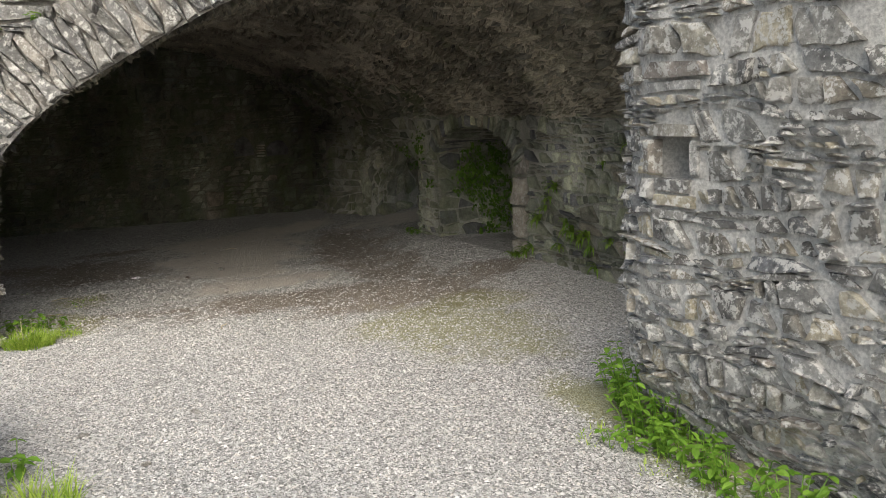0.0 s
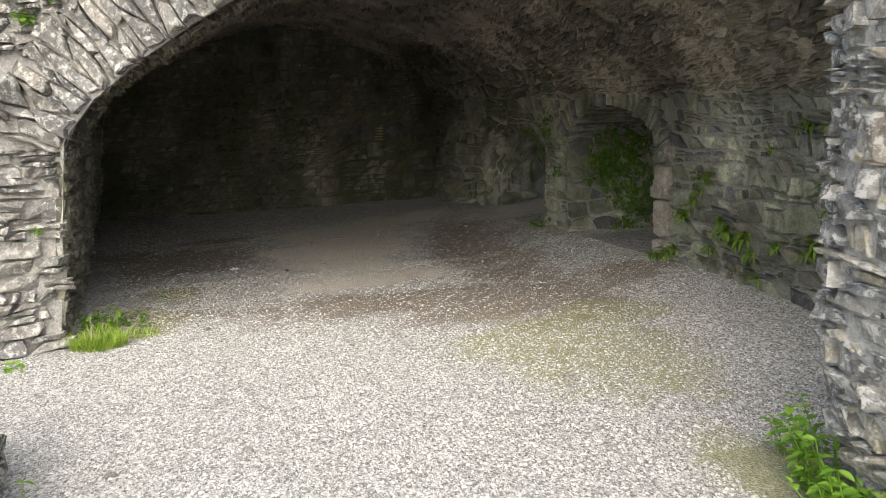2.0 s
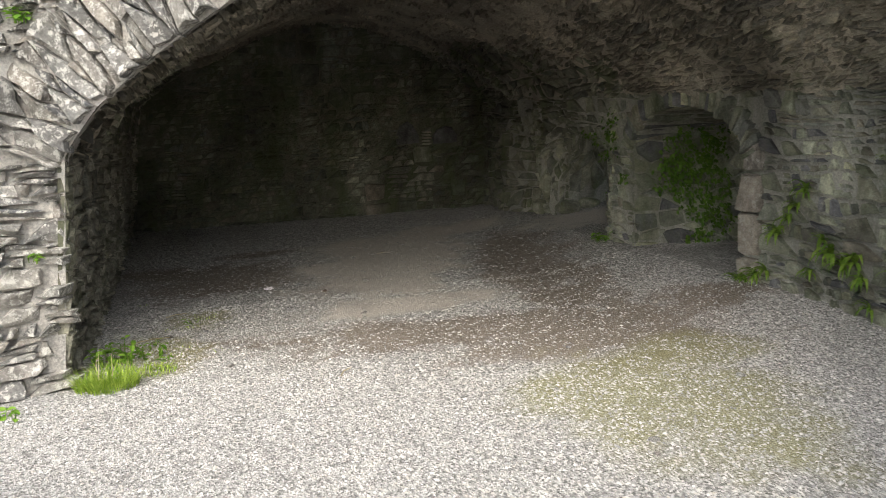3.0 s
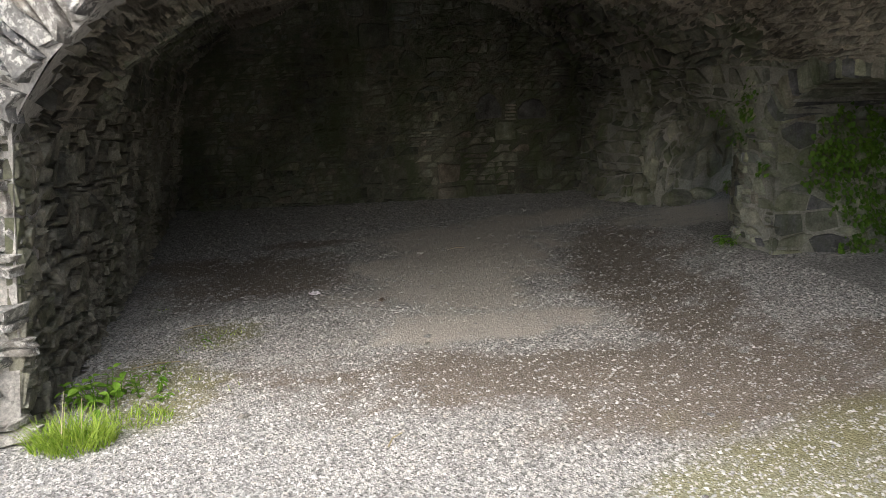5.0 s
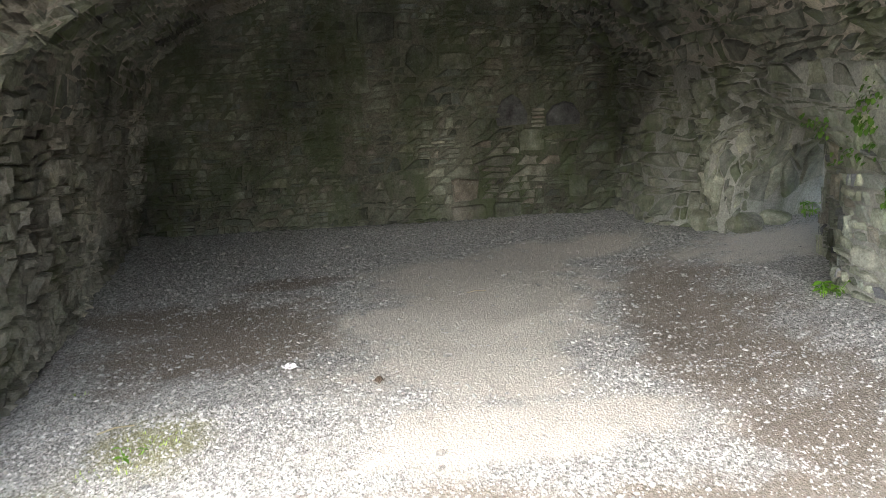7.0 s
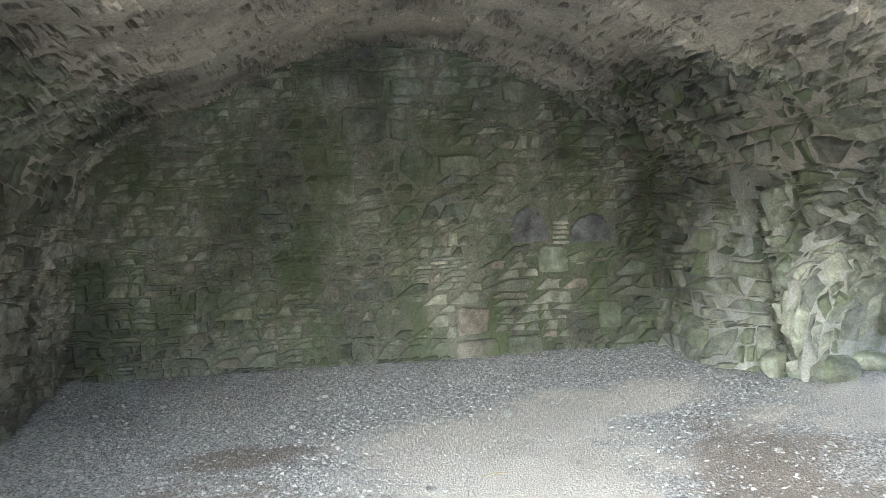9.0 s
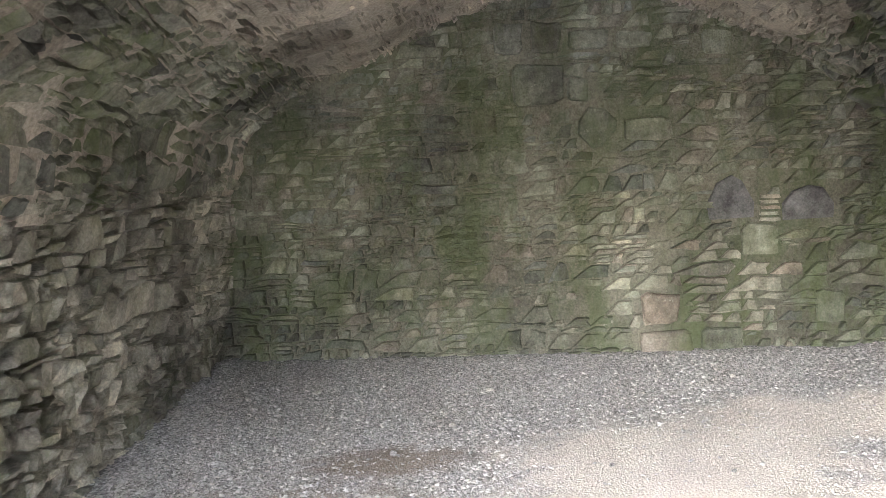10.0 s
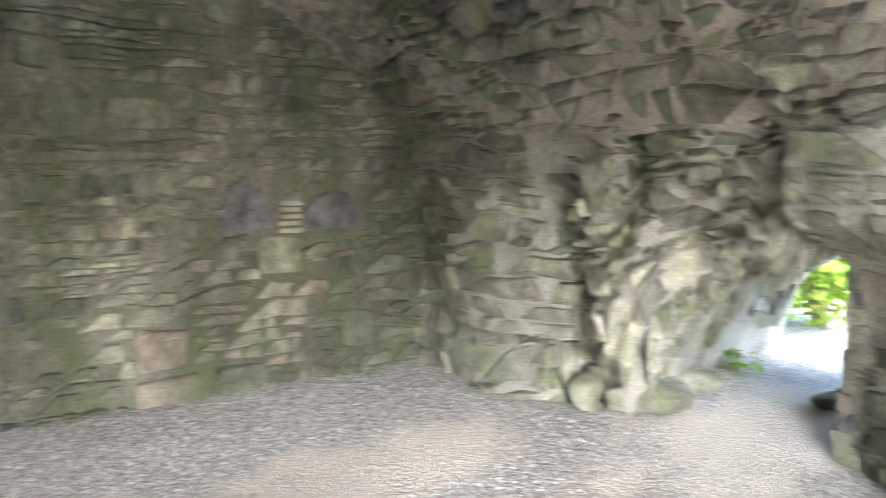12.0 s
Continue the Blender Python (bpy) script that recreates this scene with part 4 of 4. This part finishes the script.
# ---- loose things on the ground ----
def pebble_mesh(seed):
    rs = np.random.RandomState(seed)
    bm = bmesh.new()
    bmesh.ops.create_icosphere(bm, subdivisions=1, radius=1.0)
    for q in bm.verts:
        q.co *= 1 + rs.uniform(-0.25, 0.2)
    me2 = bpy.data.meshes.new("loose_stone")
    bm.to_mesh(me2)
    bm.free()
    me2.materials.append(stone_front[0])
    return me2


pebbles = [pebble_mesh(k) for k in range(5)]
rs = random.Random(77)
for k in range(46):
    u, v = rs.uniform(0.3, 4.5), rs.uniform(3.5, 11.8)
    q = rs.uniform(0.016, 0.034)
    ob = new("loose_stone", pebbles[k % 5])
    ob.matrix_basis = Matrix.Translation(in_world(u, v, ground_z(u, v) + q * 0.25)) @ Matrix.Rotation(rs.uniform(0, 6.28), 4, "Z") @ Matrix.Diagonal((q, q * 0.7, q * 0.45, 1))
    tagged(ob, "pale flat loose stone lying on the gravel", "stone", group="loose stones on the ground")

m_paper, t, b = material("white_paper")
t.links.new(mix(t, tex(t, 60, 4, 0.6), (0.85, 0.82, 0.84), (0.6, 0.55, 0.58)), b.inputs["Base Color"])
m_brown, t, b = material("dead_leaf_brown")
t.links.new(mix(t, tex(t, 60, 4, 0.6), (0.06, 0.042, 0.03), (0.13, 0.09, 0.065)), b.inputs["Base Color"])


def crumpled(name, x, y, size, mat, seed, label, category):
    rs2 = random.Random(seed)
    s = Soup()
    s.grid(lambda a, c: ((a - 0.5) * size * (1 + rs2.uniform(-0.15, 0.15)), (c - 0.5) * size * 0.7 * (1 + rs2.uniform(-0.15, 0.15)), rs2.uniform(0.004, 0.35 * size)), 4, 3)
    ob = new(name, s.mesh(name, mat))
    u, v = 0.866 * x + 0.5 * y, -0.5 * x + 0.866 * y
    ob.matrix_basis = pose(x, y, ground_z(u, v) + 0.004, 0, 0, seed * 40)
    so = ob.modifiers.new("thickness", "SOLIDIFY")
    so.thickness = 0.004
    tagged(ob, label, category)


crumpled("paper_scrap", -3.17, 8.17, 0.075, m_paper, 1, "crumpled white paper scrap lying on gravel", "litter")
crumpled("dead_leaf", -2.62, 8.11, 0.055, m_brown, 2, "curled dark brown dead leaf on the gravel", "leaf")
for k, (u, v, a, L) in enumerate([(0.5, 8.0, 0.4, 0.16), (0.3, 7.35, 0.2, 0.25), (1.5, 6.0, 1.0, 0.14), (2.6, 9.9, 0.2, 0.15)]):
    s = Soup()
    tube(s, [(0, 0, 0.006), (L * 0.5, 0.012, 0.012), (L, 0, 0.006)], 0.004)
    ob = new("twig", s.mesh("twig", leaf_dry))
    ob.matrix_basis = pose(*in_world(u, v, ground_z(u, v)), 0, 0, 30 + math.degrees(a))
    tagged(ob, "thin dry brown twig lying on gravel", "twig")

# ---- stones of the walls ----
def plain(origin, ua, ub, nor):
    o, ua, ub, nor = Vector(origin), Vector(ua), Vector(ub), Vector(nor)
    return lambda a, b: (o + ua * a + ub * b, nor)


lay(pier, coursed(4.75, PL[-1] - 1.0, -0.05, 2.75, 0.05, 0.135, 1.5, 1, keep=lambda s, z: not (abs(s - HOLE_S) < 0.16 and -0.29 < z - HOLE_Z < 0.15), wave=0.5, split=0.4, slant=0.6), pier_pos, stone_pier, 2, gap=0.009, proud=0.03, rough=1.4, key=lambda s, z: abs(s - 6.2) + 0.6 * abs(z - 1.0))
# slates framing the hole: a lintel over it, flat stones stacked under it
frame_stones = [(-0.16, 0.085, 0.17, 0.145), (-0.11, -0.155, 0.11, -0.09), (-0.13, -0.215, 0.1, -0.16), (-0.15, -0.28, 0.13, -0.22), (-0.16, -0.085, -0.105, 0.08), (0.105, -0.085, 0.165, 0.08), (0.115, -0.19, 0.17, -0.095)]
lay(pier, [[(HOLE_S + a, HOLE_Z + b), (HOLE_S + c, HOLE_Z + b), (HOLE_S + c, HOLE_Z + d), (HOLE_S + a, HOLE_Z + d)] for a, b, c, d in frame_stones], pier_pos, stone_pier, 3, gap=0.004, proud=0.03, rough=0.6)

# facing of the front wall, and the ring of long slates round the mouth
def ring_pos(s, r):
    u, z, n = vault_at(s)
    u, z = u - n.x * r, z - n.z * r
    p, q = face_pos(u, z)
    return p, q


def ring_clear(u, z):
    return u < -0.02 or (z > vault_z(min(max(u, 0.03), 4.75)) + 0.48) or (u < 0.5 and z < 1.25 and u < 0.0)


lay(wall_front, coursed(-1.2, 0.1, -0.2, 1.18, 0.045, 0.125, 2.6, 11, keep=lambda u, z: u < left_u(z) - 0.01, wave=0.3), face_pos, stone_front, 12, gap=0.005, proud=0.06, rough=1.2, limit=150)
lay(wall_front, cells(-0.02, 3.4, 0.0, 0.50, 0.21, 0.19, 13, spread=0.4), ring_pos, stone_front, 14, gap=0.003, proud=0.075, rough=1.4, limit=150, key=lambda s, r: s)
lay(wall_front, coursed(-1.2, 2.2, 1.18, 2.9, 0.045, 0.12, 2.6, 15, wave=0.3, keep=lambda u, z: u < -0.42 and z < 3 or ring_clear(u + 0.1, z) and u > -0.42 and z > 1.75), face_pos, stone_front, 16, gap=0.005, proud=0.06, rough=1.2, limit=120, key=lambda u, z: z)
lay(wall_front, cells(0.0, 0.4, -0.15, 1.25, 0.052, 1.4, 17), lambda a, b: (Vector((left_u(b), front(left_u(b)) + a, b)), Vector((1, 0, 0))), stone_left, 18, gap=0.008, proud=0.025)

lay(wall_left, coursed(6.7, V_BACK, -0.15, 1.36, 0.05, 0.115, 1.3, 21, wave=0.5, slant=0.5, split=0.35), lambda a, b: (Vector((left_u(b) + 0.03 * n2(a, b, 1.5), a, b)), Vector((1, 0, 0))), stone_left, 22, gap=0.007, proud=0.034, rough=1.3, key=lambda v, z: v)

# a few large stones that stand out in the end wall
BIG = [(3.46, 3.81, 0.85, 1.17), (3.98, 4.37, 0.83, 1.1), (2.57, 2.85, 1.38, 1.67), (2.89, 3.23, 1.42, 1.6), (2.99, 3.28, 0.11, 0.36), (4.22, 4.45, 0.11, 0.35), (2.11, 2.48, 1.67, 1.99), (1.98, 2.21, 2.04, 2.26), (2.24, 2.48, 2.04, 2.26), (2.5, 2.8, 2.05, 2.2), (2.82, 3.1, 2.05, 2.18), (3.42, 3.63, 1.99, 2.17), (2.49, 2.66, 1.7, 1.88), (1.83, 2.02, 1.47, 1.69), (3.68, 3.97, 0.59, 0.84), (3.26, 3.64, 1.92, 1.975), (3.42, 3.74, -0.1, 0.1), (2.97, 3.38, -0.1, 0.09), (0.09, 0.29, 1.08, 1.29), (0.31, 0.47, 1.17, 1.28), (0.09, 0.24, 0.88, 1.05)]
rb = np.random.RandomState(8)
large = []
for k, (a, b, c, d) in enumerate(BIG):
    if k < 2:
        large.append([(a, c), (b, c), (b, c + 0.12), (a + 0.72 * (b - a), d - 0.03), ((a + b) / 2, d), (a + 0.2 * (b - a), d - 0.05), (a, c + 0.13)])
    else:
        w = [rb.uniform(0.05, 0.2) if k != 2 else rb.uniform(0.28, 0.4) for _ in range(8)]
        p, q = b - a, d - c
        large.append([(a + w[0] * p, c), (b - w[1] * p, c), (b, c + w[2] * q), (b, d - w[3] * q), (b - w[4] * p, d), (a + w[5] * p, d), (a, d - w[6] * q), (a, c + w[7] * q)])
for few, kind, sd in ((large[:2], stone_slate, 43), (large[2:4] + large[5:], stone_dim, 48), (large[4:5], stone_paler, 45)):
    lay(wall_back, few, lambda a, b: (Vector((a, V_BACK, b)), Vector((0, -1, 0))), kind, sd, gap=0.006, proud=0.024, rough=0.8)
# thin slates pinned between the two dark stones
lay(wall_back, [[(3.83, z), (3.97, z), (3.97, z + 0.03), (3.83, z + 0.03)] for z in (0.84, 0.88, 0.92, 0.96, 1.0)], lambda a, b: (Vector((a, V_BACK, b)), Vector((0, -1, 0))), stone_paler, 46, gap=0.004, proud=0.025)

courses = coursed(0.0, 4.8, -0.14, 2.55, 0.05, 0.125, 1.9, 41, wave=0.35, split=0.45, slant=0.16, keep=lambda u, z: z < vault_z(u) + 0.08 and not (3.82 < u < 3.98 and 0.83 < z < 1.04) and not any(a - 0.03 < u < b + 0.03 and c - 0.02 < z < d + 0.02 for a, b, c, d in BIG))


def pale_zone(poly):
    u, z = sum(q[0] for q in poly) / len(poly), sum(q[1] for q in poly) / len(poly)
    return math.hypot((u - 3.4) / 1.0, (z - 0.35) / 0.5) + 0.5 * n2(u, z, 2.5, 4) + 0.9 * (random.random() - 0.5) < 0.75


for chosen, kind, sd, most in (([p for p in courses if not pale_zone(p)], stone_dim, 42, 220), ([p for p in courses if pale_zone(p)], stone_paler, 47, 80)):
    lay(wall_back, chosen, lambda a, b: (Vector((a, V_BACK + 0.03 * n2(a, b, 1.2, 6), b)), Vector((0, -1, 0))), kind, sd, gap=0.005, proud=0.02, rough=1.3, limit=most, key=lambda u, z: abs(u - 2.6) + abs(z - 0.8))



def right_pos(v, z):
    u = side_u(v, z)
    n = Vector((-0.01, side_u(v + 0.005, z) - side_u(v - 0.005, z), 0)).normalized()
    return Vector((u, v, z)), n


def right_keep(v, z):
    if ARCH_A - 0.02 < v < ARCH_B + 0.02 and z < arch_z(v) + 0.22:
        return False
    if ARCH_A - 0.2 < v < ARCH_A and z < 1.15:
        return False
    if ARCH_A - 0.25 < v < ARCH_B + 0.2 and 0.97 < z < 1.5 and z < arch_z(min(max(v, ARCH_A + 0.3), ARCH_B - 0.3)) + 0.15:
        return False
    return True


lay(wall_right, coursed(3.5, PASS_A, -0.1, 1.45, 0.06, 0.19, 1.3, 51, keep=right_keep, wave=0.35, split=0.4, slant=0.25), right_pos, stone_right, 52, gap=0.012, proud=0.02, rough=1.3, key=lambda v, z: abs(v - 6.0))


def voussoir_pos(a, r):
    """Round the recess's arch: a runs from 0 to 1 along it, r outward."""
    k = math.pi * (1 - a)
    v, z = (ARCH_A + ARCH_B) / 2 + (ARCH_B - ARCH_A) / 2 * math.cos(k), ARCH_SPRING + (ARCH_TOP - ARCH_SPRING) * math.sin(k)
    dv, dz = math.cos(k) * 0.55, math.sin(k) + 0.25
    q = math.hypot(dv, dz)
    return Vector((U_RIGHT - 0.01, v + r * dv / q, z + r * dz / q)), Vector((-1, 0, 0))


def quads(n, depth, rnd):
    cuts = np.cumsum(rnd.uniform(0.6, 1.4, n))
    cuts = np.concatenate([[0], cuts / cuts[-1]])
    return [[(cuts[k], 0.0), (cuts[k + 1], 0.0), (cuts[k + 1], depth * rnd.uniform(0.8, 1.1)), (cuts[k], depth * rnd.uniform(0.8, 1.1))] for k in range(n)]


lay(wall_right, quads(30, 0.21, np.random.RandomState(5)), voussoir_pos, stone_right, 53, gap=0.004, proud=0.035, rough=0.7, name="voussoir")
# dressed jamb blocks of the recess
blocks = []
z = -0.02
for h in (0.2, 0.34, 0.30, 0.24):
    blocks.append([(ARCH_A - 0.21, z), (ARCH_A + 0.01, z), (ARCH_A + 0.01, z + h), (ARCH_A - 0.2, z + h)])
    z += h
lay(wall_right, blocks, right_pos, stone_red, 54, gap=0.008, proud=0.045, rough=0.7, name="jamb_block")
# the recess's far side, its back, and the passage's splayed side
lay(wall_right, cells(U_RIGHT, 5.8, -0.1, 1.25, 0.085, 2.4, 55, course=0.12), lambda a, b: (Vector((a, ARCH_B, b)), Vector((0, -1, 0))), stone_right, 56, gap=0.006, proud=0.03, limit=40)
lay(wall_right, cells(ARCH_A, ARCH_B, -0.1, 1.25, 0.07, 1.7, 57), lambda a, b: (Vector((5.8, a, b)), Vector((-1, 0, 0))), stone_right, 58, gap=0.006, proud=0.03, limit=40)
lay(stub, cells(0.0, 1.3, -0.1, 0.3, 0.06, 1.6, 61), lambda a, b: (Vector((-1.4 + a, 3.5, b)), Vector((0, -1, 0))), stone_pier, 62)
lay(stub, cells(3.5, 4.5, -0.1, 0.3, 0.06, 1.6, 63), lambda a, b: (Vector((-0.1, a, b)), Vector((1, 0, 0))), stone_pier, 64)
# slates of the recess's arch, seen from beneath
lay(wall_right, [[(a + x * 1.0, y) for x, y in ((0, k / 24), (0.5, k / 24), (0.5, (k + 0.9) / 24), (0, (k + 0.9) / 24))] for k in range(12, 24) for a in (0.0, 0.5)], lambda a, b: ((lambda v: (Vector((U_RIGHT + a, v, arch_z(v) + 0.02)), Vector((0, -0.6 if b > 0.5 else 0.6, -0.8))))(ARCH_A + (ARCH_B - ARCH_A) * min(b, 0.995))), stone_right, 69, gap=0.004, proud=0.02, name="slate")
lay(wall_right, cells(5.25, 6.4, -0.05, 1.0, 0.07, 1.7, 77), lambda a, b: (Vector((a, PASS_A, b)), Vector((0, 1, 0))), stone_right, 78, gap=0.006, proud=0.04)
# the rounded end wall of the passage, and the pale rock that hangs over it
lay(wall_right, coursed(0.0, float(BL[-1]), -0.15, 1.6, 0.06, 0.19, 1.2, 71, wave=0.4, slant=0.6, keep=lambda a, z: a < 1.2 or z < 1.0), bend_pos, stone_rock, 72, gap=0.006, proud=0.05, rough=1.5, limit=120, key=lambda a, z: a)
lay(wall_right, coursed(9.5, 11.09, 0.0, 0.98, 0.06, 0.16, 1.2, 73, wave=0.45, slant=0.6, split=0.5), hang_surf, stone_rock, 74, gap=0.006, proud=0.045, rough=1.6, limit=100)
lay(wall_right, coursed(9.55, 10.62, 0.0, 1.3, 0.09, 0.22, 1.2, 81, wave=0.4, slant=0.6), under_surf, stone_rock, 82, gap=0.006, proud=0.03, rough=1.4, limit=40)


# boulders fallen at the passage's mouth
def boulder(at, size, seed, label):
    rs3 = np.random.RandomState(seed)
    bm = bmesh.new()
    bmesh.ops.create_icosphere(bm, subdivisions=3, radius=1.0)
    cuts = [Vector(rs3.randn(3)).normalized() for _ in range(9)]
    for q in bm.verts:
        for c in cuts:
            d = q.co.dot(c) - 0.72
            if d > 0:
                q.co -= c * d * 0.9
        q.co *= 1 + 0.06 * noise.noise(q.co * 2.5 + Vector((seed, 0, 0))) + 0.025 * noise.noise(q.co * 7.0)
        q.co = Vector((q.co.x * size[0], q.co.y * size[1], q.co.z * size[2]))
    me3 = bpy.data.meshes.new("boulder")
    bm.to_mesh(me3)
    bm.free()
    me3.materials.append(stone_rock[0])
    ob = new("boulder", me3)
    ob.matrix_basis = pose(*in_world(*at, ground_z(*at) + 0.45 * size[2]), 0, 0, 30 + 70 * seed)
    tagged(ob, label, "rock", group="boulders in the passage")


boulder((5.2, 10.66), (0.2, 0.17, 0.13), 1, "pale angular boulder lying in the passage's mouth")
boulder((5.5, 10.7), (0.17, 0.13, 0.09), 2, "pale broken rock beside a larger boulder")
boulder((4.98, 10.95), (0.13, 0.12, 0.12), 3, "grey-green rock at the foot of the wall")
boulder((5.9, 10.78), (0.12, 0.1, 0.07), 4, "small grey rock on the passage floor")
boulder((5.72, 10.05), (0.11, 0.08, 0.05), 5, "dark flat rock on the passage floor")
